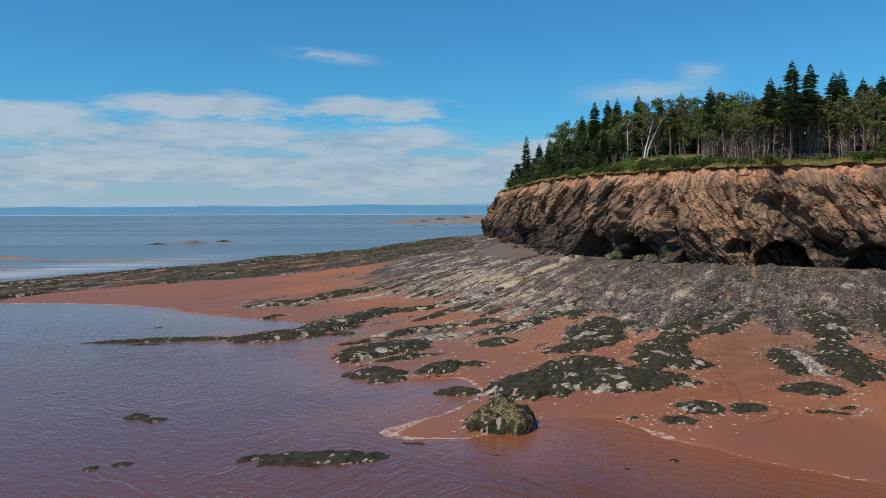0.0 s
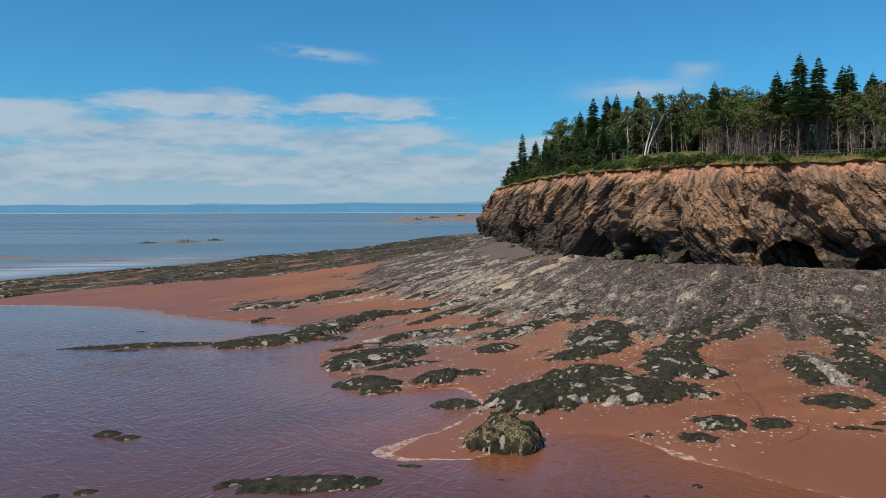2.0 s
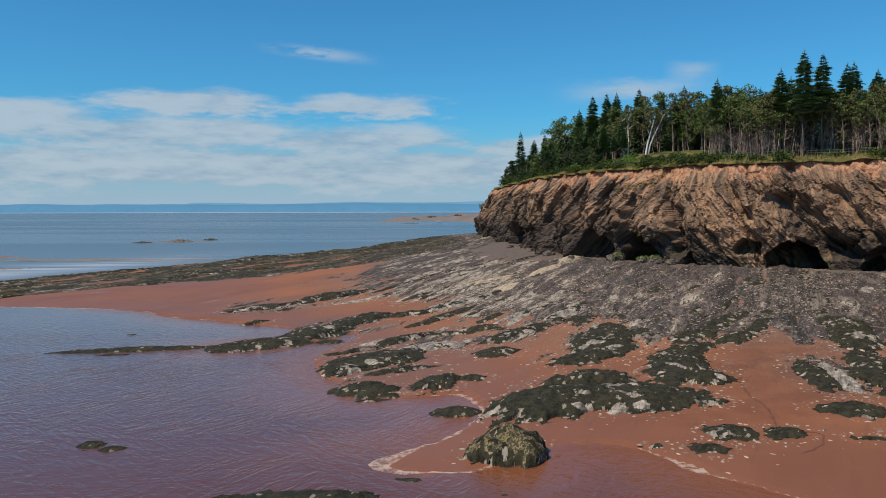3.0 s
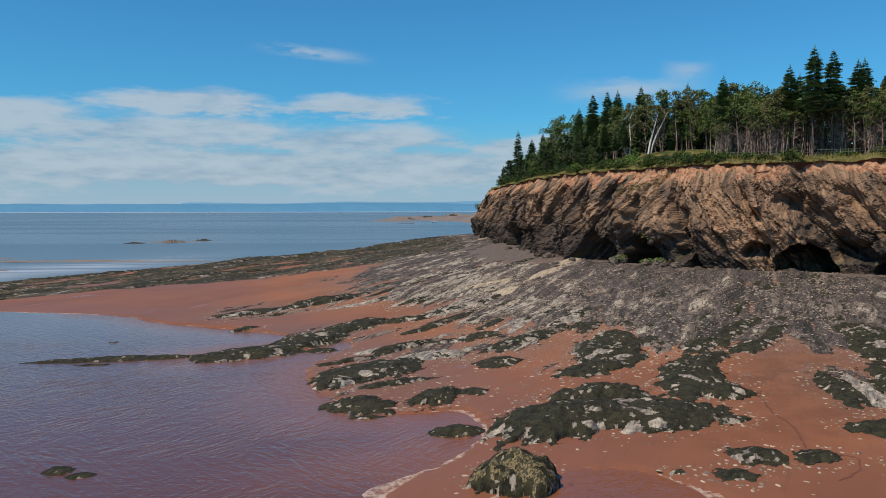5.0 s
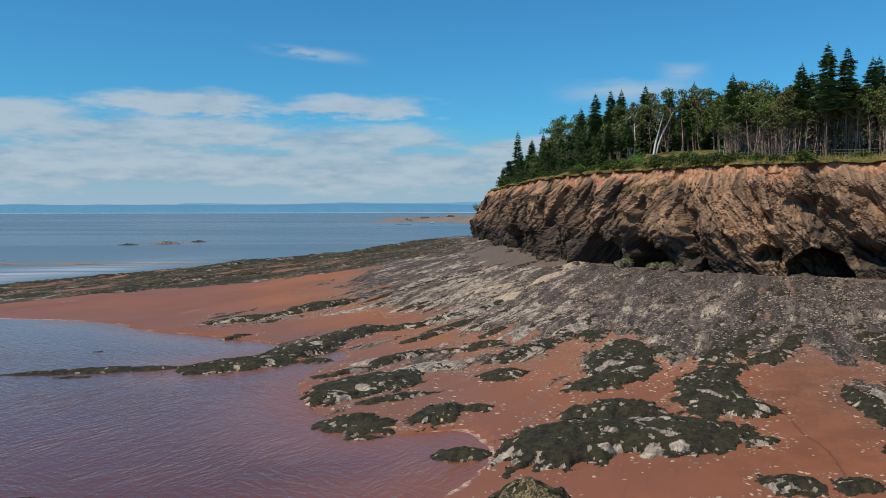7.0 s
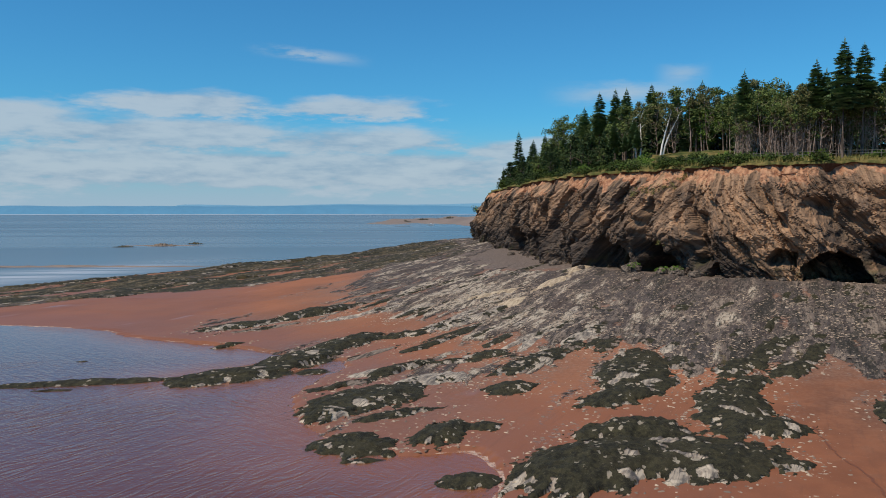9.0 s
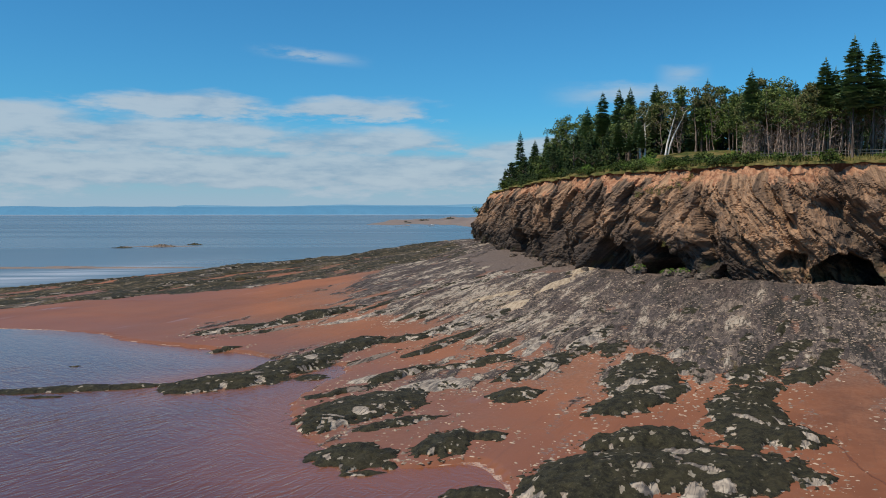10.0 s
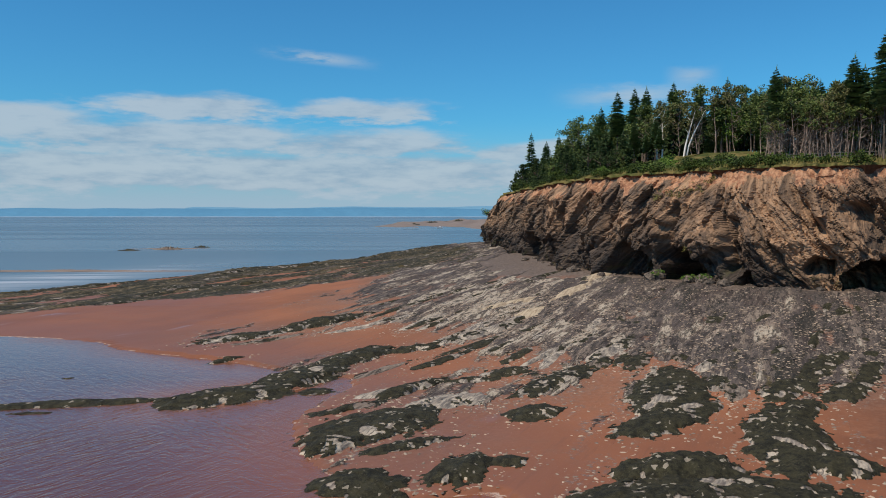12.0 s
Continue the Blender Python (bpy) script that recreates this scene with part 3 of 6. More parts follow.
def pebble():
    k = Mat("beach_cobbles", 0.75, 0.3)
    c = k.mix(k.island(), (0.14, 0.105, 0.080), (0.50, 0.375, 0.265))
    k.color(c)
    return k.m


def chip():
    k = Mat("flat_slate_chips", 0.75, 0.3)
    c = k.mix(k.island(), (0.060, 0.048, 0.040), (0.31, 0.250, 0.192))
    k.color(k.mix(k.noise(0.25, 3), c, (0.17, 0.135, 0.115))).bump(k.noise(0.1, 3), 0.02)
    return k.m


MAKERS = {
    "ground": ground_material, "stone": rock_stone, "ochre": yellow_stone, "shingle": shingle_stone, "cliffblock": cliff_block, "weed": rock_weed, "golden": golden_weed, "brownweed": brown_weed, "cliff": cliff_rock, "turf": turf,
    "earth": earth, "birch": birch_bark, "water": water, "foam": foam, "pebble": pebble, "chip": chip,
    "spruce": leaves("spruce_needles", (0.058, 0.120, 0.062), (0.255, 0.350, 0.160)),
    "canopy": leaves("canopy_leaves", (0.062, 0.094, 0.030), (0.190, 0.240, 0.072)),
    # leaf colour darkened to stand in for the shade inside the wood
    "shade": leaves("shade_dark_leaves", (0.018, 0.034, 0.014), (0.060, 0.090, 0.032)),
    "bright": leaves("sunlit_leaves", (0.060, 0.120, 0.020), (0.19, 0.29, 0.055)),
    "sparse": leaves("thin_brown_green_leaves", (0.075, 0.082, 0.032), (0.20, 0.195, 0.08)),
    "shrub": leaves("shrub_leaves", (0.020, 0.040, 0.010), (0.095, 0.130, 0.030)),
    "straw": leaves("dry_grass_blades", (0.075, 0.090, 0.022), (0.34, 0.28, 0.10)),
    "bark": bark("grey_brown_bark", (0.055, 0.042, 0.034), (0.20, 0.155, 0.125)),
    "deadwood": bark("weathered_dead_wood", (0.17, 0.122, 0.098), (0.46, 0.355, 0.29)),
    "fence": plain("weathered_fence_wood", (0.10, 0.095, 0.08), (0.20, 0.185, 0.155)),
    # blue of the air's haze is put into the backdrop colours
    "hills": plain("haze_tinted_hills", (0.075, 0.225, 0.36), (0.11, 0.28, 0.42), 300, 0.95),
    "ridge": plain("haze_tinted_ridge", (0.13, 0.30, 0.43), (0.17, 0.35, 0.47), 300, 0.95),
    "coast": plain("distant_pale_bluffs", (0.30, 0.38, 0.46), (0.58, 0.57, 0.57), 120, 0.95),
    "spit": plain("far_sandbar", (0.17, 0.130, 0.108), (0.30, 0.232, 0.190), 12, 0.9),
    "paint": plain("white_boat_paint", (0.78, 0.78, 0.76), (0.85, 0.85, 0.83), 1.0, 0.4),
    "rill": plain("wet_dark_sand", (0.15, 0.058, 0.032), (0.20, 0.078, 0.044), 0.5, 0.5),
    "trim": plain("dark_boat_trim", (0.03, 0.035, 0.05), (0.05, 0.05, 0.06), 1.0, 0.4),
}
# ---- ground, water, cliff, land ----


def mesh_of(name, verts, faces, mat, smooth=True):
    me = bpy.data.meshes.new(name)
    verts, faces = np.asarray(verts, np.float32), np.asarray(faces, np.int32)
    me.vertices.add(len(verts))
    me.vertices.foreach_set("co", verts.ravel())
    n = faces.shape[1]
    me.loops.add(faces.size)
    me.loops.foreach_set("vertex_index", faces.ravel())
    me.polygons.add(len(faces))
    me.polygons.foreach_set("loop_start", np.arange(0, faces.size, n, dtype=np.int32))
    me.polygons.foreach_set("use_smooth", np.full(len(faces), smooth, dtype=bool))
    me.update(calc_edges=True)
    me.validate()
    me.materials.append(material(mat))
    return me


def give(me, name, values):
    me.attributes.new(name, "FLOAT", "POINT").data.foreach_set("value", np.asarray(values, np.float32).ravel())


def sheet(nx, ny):
    """Quads of a grid of nx by ny vertices, x running fastest."""
    a = (np.arange(ny - 1)[:, None] * nx + np.arange(nx - 1)[None, :]).ravel()
    return np.stack([a, a + 1, a + 1 + nx, a + nx], axis=1)


def graded(stops):
    """Coordinates from (start, step) pairs up to the last start."""
    out = [np.arange(a, b, s) for (a, s), (b, _) in zip(stops, stops[1:])]
    return np.r_[np.concatenate(out), stops[-1][0]]


def build_ground():
    xs = graded([(-3000, 250), (-500, 50), (-150, 4), (-100, 0.9), (-36, 0.36), (58, 1.0), (100, 20), (300, 200), (3000, 0)])
    ys = graded([(-600, 60), (-60, 10), (28, 1.5), (40, 0.36), (128, 0.7), (300, 4), (420, 40), (1000, 200), (5200, 0)])
    x, y = np.meshgrid(xs, ys)
    z, rock, grey, reef, d = ground_height(x, y)
    low = fbm(x / 11, y / 11, 3, 41)
    weed = np.maximum(reef * (0.80 + 0.5 * perlin((x * ALONG[0] + y * ALONG[1]) / 40, (x * ACROSS[0] + y * ACROSS[1]) / 4.0, 45)), 0.35 - 0.012 * np.abs(d - 42) + 0.25 * low) * (1 - step(4.2, 6.0, z))
    weed = np.where(grey > reef, np.minimum(weed, np.interp(d, [0, 8, 22, 36, 60], [0, 0.16, 0.35, 0.48, 0.62])), weed)
    z = z + 0.12 * np.clip(weed, 0, 1) * np.maximum(rock, 0) * fbm(x / 0.7, y / 0.7, 2, 43)
    me = mesh_of("ground", np.stack([x, y, z], -1).reshape(-1, 3), sheet(len(xs), len(ys)), "ground")
    give(me, "rock", rock)
    give(me, "weed", weed)
    give(me, "cream", np.exp(-((x - 1) / 12) ** 2) * step(76, 90, y) * (1 - step(140, 180, y)) - 1.3 * step(13, 28, x))
    give(me, "seep", np.clip(bump(x, y, 30, 73, 9, 11, 1.0) + bump(x, y, 21, 60, 9, 5, 0.7) + 0.3 * low, 0, 1))
    give(me, "grit", np.maximum(1 - step(3, 10, d - 9 * step(140, 170, y) + 2 * low), 0.55 * grey))
    tagged(new("ground", me), "red tidal sand and mud with grey slaty rock beds", "beach", kind="structure")


def build_water():
    xs = graded([(-4900, 250), (-500, 40), (-150, 5), (-100, 1.0), (40, 5), (110, 60), (500, 250), (4900, 0)])
    ys = graded([(-700, 60), (-60, 10), (28, 1.0), (130, 4), (300, 20), (600, 100), (4900, 0)])
    x, y = np.meshgrid(xs, ys)
    floor = ground_height(x, y)[0]
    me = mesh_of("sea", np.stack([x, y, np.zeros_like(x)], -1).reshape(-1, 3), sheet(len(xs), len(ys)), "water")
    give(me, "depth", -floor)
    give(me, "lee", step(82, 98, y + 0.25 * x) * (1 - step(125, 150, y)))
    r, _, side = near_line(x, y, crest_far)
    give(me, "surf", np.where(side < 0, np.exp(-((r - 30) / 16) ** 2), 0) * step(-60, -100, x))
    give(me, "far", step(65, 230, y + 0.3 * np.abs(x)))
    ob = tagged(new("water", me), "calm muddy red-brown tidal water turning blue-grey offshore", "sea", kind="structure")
    ob.visible_shadow = False


TOP = 20.9
face_line = np.vstack([spline(FOOT[:4], 1.5)[:-1], spline(FOOT[3:15], 0.16)[:-1], spline(FOOT[14:], 3.0)])
face_run = np.r_[0, np.cumsum(np.linalg.norm(np.diff(face_line, axis=0), axis=1))]


def face_normal():
    t = np.gradient(face_line, axis=0)
    for k in range(2):
        w = 12
        t[:, k] = np.convolve(np.pad(t[:, k], w, mode="edge"), np.ones(2 * w + 1) / (2 * w + 1), mode="valid")
    t /= np.linalg.norm(t, axis=1)[:, None]
    return np.stack([-t[:, 1], t[:, 0]], axis=1)


face_out = face_normal()


def run_at(x, y):
    return face_run[np.argmin((face_line[:, 0] - x) ** 2 + (face_line[:, 1] - y) ** 2)]


FOLD = run_at(31.5, 128.5)     # crest of the anticline in the face
# caves and slots at the foot: plan place, half width, floor, roof, depth
CAVES = [((24.6, 141.2), 4.2, 5.4, 11.0, 3.4), ((29.7, 132.4), 4.2, 5.4, 11.0, 7.5), ((42.4, 118.5), 1.7, 8.9, 9.9, 4.0), ((47.6, 116.0), 3.9, 6.0, 9.8, 8.0),
         ((57.0, 108.4), 4.6, 5.4, 9.6, 4.5), ((16.9, 172.5), 3.2, 5.4, 11.5, 4.5), ((20.9, 148.6), 1.7, 5.4, 10.5, 3.0), ((15.2, 191.0), 6.0, 5.4, 11.5, 4.5), ((13.2, 226.0), 6.0, 5.4, 11.0, 5.0),
         ((12.0, 260.0), 6.0, 5.4, 10.0, 4.0), ((35.5, 123.6), 1.3, 5.4, 8.0, 2.0)]


# slanting recesses along the beds: plan place, mid height, slant, half width, depth, from, to
GULLIES = [(48.9, 114.9, 12.0, 0.8, 3.2, 4.0, 7.0, 17.0), (53.5, 111.8, 13.5, 0.9, 1.3, 1.8, 8.0, 18.0), (58.5, 107.2, 13.0, 0.9, 1.6, 2.0, 8.0, 18.0), (33.8, 125.4, 11.0, 0.08, 1.3, 2.2, 6.5, 15.5), (28.6, 134.0, 12.5, -0.25, 2.0, 3.2, 8.0, 17.0),
           (40.6, 119.3, 15.5, 0.7, 0.8, 1.2, 12.0, 19.0), (22.5, 145.0, 13.0, -0.6, 1.5, 2.0, 9.0, 17.5), (17.6, 168.0, 13.0, -0.6, 2.0, 2.2, 8.0, 17.5), (14.8, 198.0, 13.0, -0.4, 2.5, 2.4, 8.0, 18.0)]


def bed_height(u, z):
    """The coordinate across the folded beds."""
    side = u - FOLD
    return z * 0.62 + 0.80 * np.sqrt(side ** 2 + 4.0) * np.where(side < 0, 0.95, 0.75) + 0.9 * fbm(u / 9, z / 6, 3, 51)


def face_cells(u, z, across, along, seed):
    """Jointed panels of the face, long down the dip of the beds on either limb of the fold."""
    slant = u + 0.72 * np.tanh((u - FOLD) / 9.0) * (z - 12) + 0.5 * fbm(u / 5, z / 5, 2, seed + 3)
    return cell_noise(slant / across, z / along + 0.35 * perlin(u / 6, z / 6, seed + 4), seed)


def face_push(u, z, h):
    """How far the rock stands out from the foot line, seaward positive."""
    at = [0, 0.10, 0.22, 0.34, 0.42, 0.62, 0.84, 0.90, 1.0]
    head = step(run_at(22, 145), run_at(19, 157), u)
    out = np.interp(h, at, [-0.2, -0.5, -0.4, 0.2, 0.6, -0.2, -1.4, -1.9, -2.9]) * (1 - head) + np.interp(h, at, [0.9, 0.7, 0.5, 0.4, 0.3, -0.3, -1.4, -1.9, -2.9]) * head
    out = out + (1.7 + 0.9 * step(FOLD, FOLD + 15, u)) * fbm(u / 10, z / 17, 3, 61) * np.interp(h, [0, 0.3, 0.9, 1], [0.8, 1.2, 0.8, 0.4])
    hard = np.interp(h, [0, 0.8, 0.9, 1], [1, 1, 0.35, 0.12])
    bed = bed_height(u, z) + (0.45 + 0.9 * step(FOLD - 2, FOLD + 10, u)) * fbm(u / 4.5, z / 4.5, 3, 62)
    along = 0.62 * u + 0.78 * z * np.where(u > FOLD, -1, 1)
    for across, down, far, tilt, seed in ((4.2, 8.0, 1.5, 0.9, 401), (1.7, 4.2, 0.75, 0.5, 411), (0.75, 1.9, 0.40, 0.38, 421), (0.36, 0.8, 0.16, 0.14, 431)):
        luck, dp, dq = face_cells(u, z, across, down, seed)
        out = out + hard * (far * (luck - 0.5) + tilt * dp * (1.4 * luck - 1.0) + 0.5 * tilt * dq * (0.6 - luck))
    out = out + hard * (0.35 * perlin(bed / 5.0, along / 14, 56) + 0.16 * blocks(bed, along, 1.7, 12.0, 64) + 0.17 * blocks(bed + 0.2 * perlin(u, z, 60), along, 0.62, 3.5, 65)
                        + 0.12 * blocks(bed + 0.15 * perlin(u / 0.6, z / 0.6, 59), along, 0.27, 1.6, 66))
    out = out + hard * (0.6 * np.abs(fbm(u / 5.2, z / 5.6, 3, 58)) + 0.15 * fbm(u / 0.8, z / 0.8, 2, 57)) - 0.45
    out = out + (1 - hard) * (0.35 * fbm(u / 1.6, z / 2.4, 3, 68) - 0.25 * np.abs(fbm(u / 1.1, z / 9, 2, 70)))
    for gx, gy, mid, slant, half, deep, lo, hi in GULLIES:
        w = (u - run_at(gx, gy) - slant * (z - mid)) / half + 0.35 * perlin(u / 1.4, z / 1.4, 54)
        out = out - deep * (1 - step(0.0, 1.3, np.abs(w))) * step(lo, lo + 1.2, z) * (1 - step(hi - 2.0, hi, z))
    w = (u - run_at(18.9, 159)) / 4.6
    out = out + 2.6 * np.exp(-w ** 4) * (1 - step(9.5, 12.0, z + 0.6 * perlin(u / 1.5, z / 3, 55)))
    for (cx, cy), half, lo, hi, deep in CAVES:
        mid = run_at(cx, cy)
        w = np.abs(u - mid + 0.7 * perlin(z / 2.0, u * 0 + mid, 67)) / half
        roof = lo + (hi - lo) * np.sqrt(np.clip(1 - w ** 2, 0, 1)) + 0.5 * perlin(u / 1.1, z * 0 + mid, 69)
        out = out - deep * step(0.0, 0.5, roof - z) * (1 - step(0.86, 1.04, w)) * step(lo - 1.5, lo - 0.2, z)
    return out


def build_cliff():
    n, rows = len(face_line), 124
    h = np.linspace(0, 1, rows)[:, None] * np.ones((1, n))
    u = np.ones((rows, 1)) * face_run[None, :]
    foot_z = 4.6
    top = TOP + 0.35 * fbm(face_run / 6, face_run * 0, 3, 71) - 1.2 * step(run_at(12.4, 245), run_at(11.6, 284), face_run)
    z = foot_z + h * (top[None, :] - foot_z)
    push = face_push(u, z, h)
    x = face_line[None, :, 0] + face_out[None, :, 0] * push
    y = face_line[None, :, 1] + face_out[None, :, 1] * push
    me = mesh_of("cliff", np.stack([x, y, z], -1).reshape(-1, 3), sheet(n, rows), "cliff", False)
    give(me, "bed", bed_height(u, z + 0.6 * push))
    give(me, "run", u)
    give(me, "cap", h)
    lean = u - 0.8 * (z - 12)
    give(me, "tan", np.exp(-((lean - run_at(40.3, 119.6)) / 6.0) ** 2) - 0.15 * np.exp(-((u - run_at(23, 143)) / 9.0) ** 2) + 0.30 * fbm(u / 5, z / 4, 3, 72) + 0.55 * (face_cells(u, z, 4.2, 8.0, 401)[0] - 0.5) + 0.6 * (face_cells(u, z, 1.7, 4.2, 411)[0] - 0.5) - 0.1 - 0.35 * step(run_at(20, 150), run_at(16, 178), u))
    tagged(new("cliff", me), "folded brown and grey sea cliff with dark caves at its foot", "cliff", kind="structure")
    return np.stack([x[-1], y[-1], z[-1]], -1)


def land_lift(u, w):
    """How far the land has risen w metres behind the edge; more towards the headland."""
    bank = 0.05 + 0.24 * step(run_at(36, 123), run_at(26, 139), u)
    return 0.40 + 0.13 * min(w, 4) + bank * min(max(w - 4, 0), 9) + 0.05 * max(w - 13, 0)


def build_land(edge):
    """Turf from the torn cliff edge inland: a sod lip that hangs over, then the ground under the wood."""
    w = np.array([-0.75, -0.62, 0.0, 0.5, 1.2, 2.5, 5, 9, 14, 22, 34, 50, 80, 130])
    ragged = 0.85 * fbm(face_run / 1.7, face_run * 0 + 3, 3, 81)
    xs, ys, zs = [], [], []
    for k, d in enumerate(w):
        d = d - ragged * (1 - step(0, 3, np.full(len(face_run), d)))
        xs.append(edge[:, 0] - face_out[:, 0] * d)
        ys.append(edge[:, 1] - face_out[:, 1] * d)
        lift = (-0.16, 0.10, 0.26, 0.36)[k] if k < 4 else land_lift(face_run, w[k])
        zs.append(edge[:, 2] + lift + 0.12 * fbm(face_run / 2.5, face_run * 0 + k * 0.7, 2, 82))
    v = np.stack([np.array(xs), np.array(ys), np.array(zs)], -1).reshape(-1, 3)
    n = len(face_run)
    ob = tagged(new("clifftop", mesh_of("clifftop", v, sheet(n, len(w))[:, ::-1], "turf")), "grassy cliff top with dry yellow-green turf", "grass bank", kind="structure")
    # the underside of the sod: torn earth, darkened for the shadow under the lip
    under = np.vstack([v[:n], edge + np.c_[-face_out * 0.6, -0.25 - 2.2 * np.clip(0.25 + fbm(face_run / 2.6, face_run * 0, 3, 83), 0, 0.9)]])
    tagged(new("sod_edge", mesh_of("sod_edge", under, sheet(n, 2), "earth")), "torn earth under overhanging sod, darkened for its shadow line", "earth", kind="structure")
    return ob


def land_at(x, y):
    """The land's height at a plan point, and how far it lies from the edge."""
    k = int(np.argmin((edge_line[:, 0] - x) ** 2 + (edge_line[:, 1] - y) ** 2))
    d = math.hypot(edge_line[k, 0] - x, edge_line[k, 1] - y)
    return edge_line[k, 2] + float(land_lift(face_run[k], d)), d


def inland(u, d):
    """A plan point d metres inland from the edge at run u."""
    k = int(np.clip(np.searchsorted(face_run, u), 0, len(face_run) - 1))
    return edge_line[k, 0] - face_out[k, 0] * d, edge_line[k, 1] - face_out[k, 1] * d


def build_foam():
    """Lace of foam along the water's edge, broken and uneven in width."""
    line = shore_line[(shore_line[:, 0] > -100) & (shore_line[:, 0] < 40) & (shore_line[:, 1] > 30)]
    t = np.gradient(line, axis=0)
    t /= np.linalg.norm(t, axis=1)[:, None]
    out = np.stack([-t[:, 1], t[:, 0]], 1)
    run = np.arange(len(line)) * 0.5
    wide = (0.05 + 0.14 * np.clip(0.4 + fbm(run / 7, run * 0, 3, 77), 0, 2)) * (1 + 1.6 * step(96, 106, line[:, 1]))
    wide = wide + np.exp(-((line[:, 0] + 3.2) / 1.8) ** 2 - ((line[:, 1] - 51) / 2.4) ** 2) * 0.55 + np.exp(-((line[:, 0] - 13.5) / 2.2) ** 2 - ((line[:, 1] - 50) / 3) ** 2) * 0.8 + np.exp(-((line[:, 0] - 1.5) / 2.0) ** 2 - ((line[:, 1] - 65) / 3) ** 2) * 0.7
    shift = 0.35 * fbm(run / 2.5, run * 0 + 5, 3, 78)
    v = np.vstack([np.c_[line + out * (shift + k * wide)[:, None], np.full(len(line), 0.012)] for k in (-1, 0, 1)])
    ob = tagged(new("foam", mesh_of("foam", v, sheet(len(line), 3), "foam")), "thin broken line of pale foam at the water's edge", "foam", kind="stuff")
    ob.visible_shadow = False


def hill_strip(name, points, base_y, mat, label, category, seed, wob):
    """A far ridge: x from, x to, height, with a wavering crest and a body behind it."""
    xs = np.linspace(points[0], points[1], 160)
    top = points[2] * (0.86 + 0.16 * fbm(xs / wob, xs * 0, 4, seed))
    prof = [(0, 0.0), (60, 0.55), (180, 0.9), (320, 1.0), (600, 0.6)]
    v = np.stack([np.stack([xs, base_y + dy + 0 * xs, np.maximum(top * f, -1 if f == 0 else 0)], -1) for dy, f in prof]).reshape(-1, 3)
    tagged(new(name, mesh_of(name, v, sheet(160, len(prof)), mat)), label, category, kind="structure")


build_ground()
build_water()
build_foam()
edge_line = build_cliff()
build_land(edge_line)
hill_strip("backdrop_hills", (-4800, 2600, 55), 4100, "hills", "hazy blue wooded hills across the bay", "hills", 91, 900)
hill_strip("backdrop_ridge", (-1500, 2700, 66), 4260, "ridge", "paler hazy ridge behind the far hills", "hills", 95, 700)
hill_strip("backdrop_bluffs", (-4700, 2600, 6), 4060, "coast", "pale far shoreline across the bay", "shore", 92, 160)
# ---- things ----


def part(name, me, parent, label=""):
    ob = new(name, me)
    ob.parent = parent
    if label:
        ob["label"] = label
    return ob


def thing(name, x, y, z, label, category, group="", kind=""):
    ob = new(name)
    ob.location = (x, y, z)
    ob.empty_display_size = 0.2
    return tagged(ob, label, category, group, kind)


def tube(points, radii, sides=7):
    """Vertices and quads of a tapered tube along points."""
    v, f = [], []
    for k, (p, r) in enumerate(zip(points, radii)):
        p = Vector(p)
        d = Vector(points[min(k + 1, len(points) - 1)]) - Vector(points[max(k - 1, 0)])
        q = d.to_track_quat("Z", "Y")
        for s in range(sides):
            a = 2 * math.pi * s / sides
            v.append(p + q @ Vector((r * math.cos(a), r * math.sin(a), 0)))
        if k:
            for s in range(sides):
                a, b = (k - 1) * sides + s, (k - 1) * sides + (s + 1) % sides
                f.append((a, b, b + sides, a + sides))
    return v, f


class Soup:
    """Gathers faces of one mesh."""

    def __init__(self):
        self.v, self.f = [], []

    def add(self, v, f):
        n = len(self.v)
        self.v.extend(v)
        self.f.extend(tuple(i + n for i in q) for q in f)

    def mesh(self, name, mat, smooth=False):
        me = bpy.data.meshes.new(name)
        me.from_pydata([tuple(p) for p in self.v], [], self.f)
        if smooth:
            me.polygons.foreach_set("use_smooth", np.ones(len(me.polygons), bool))
        me.materials.append(material(mat))
        me.update()
        return me


# -- rocks on the shore --
ROCKS = []


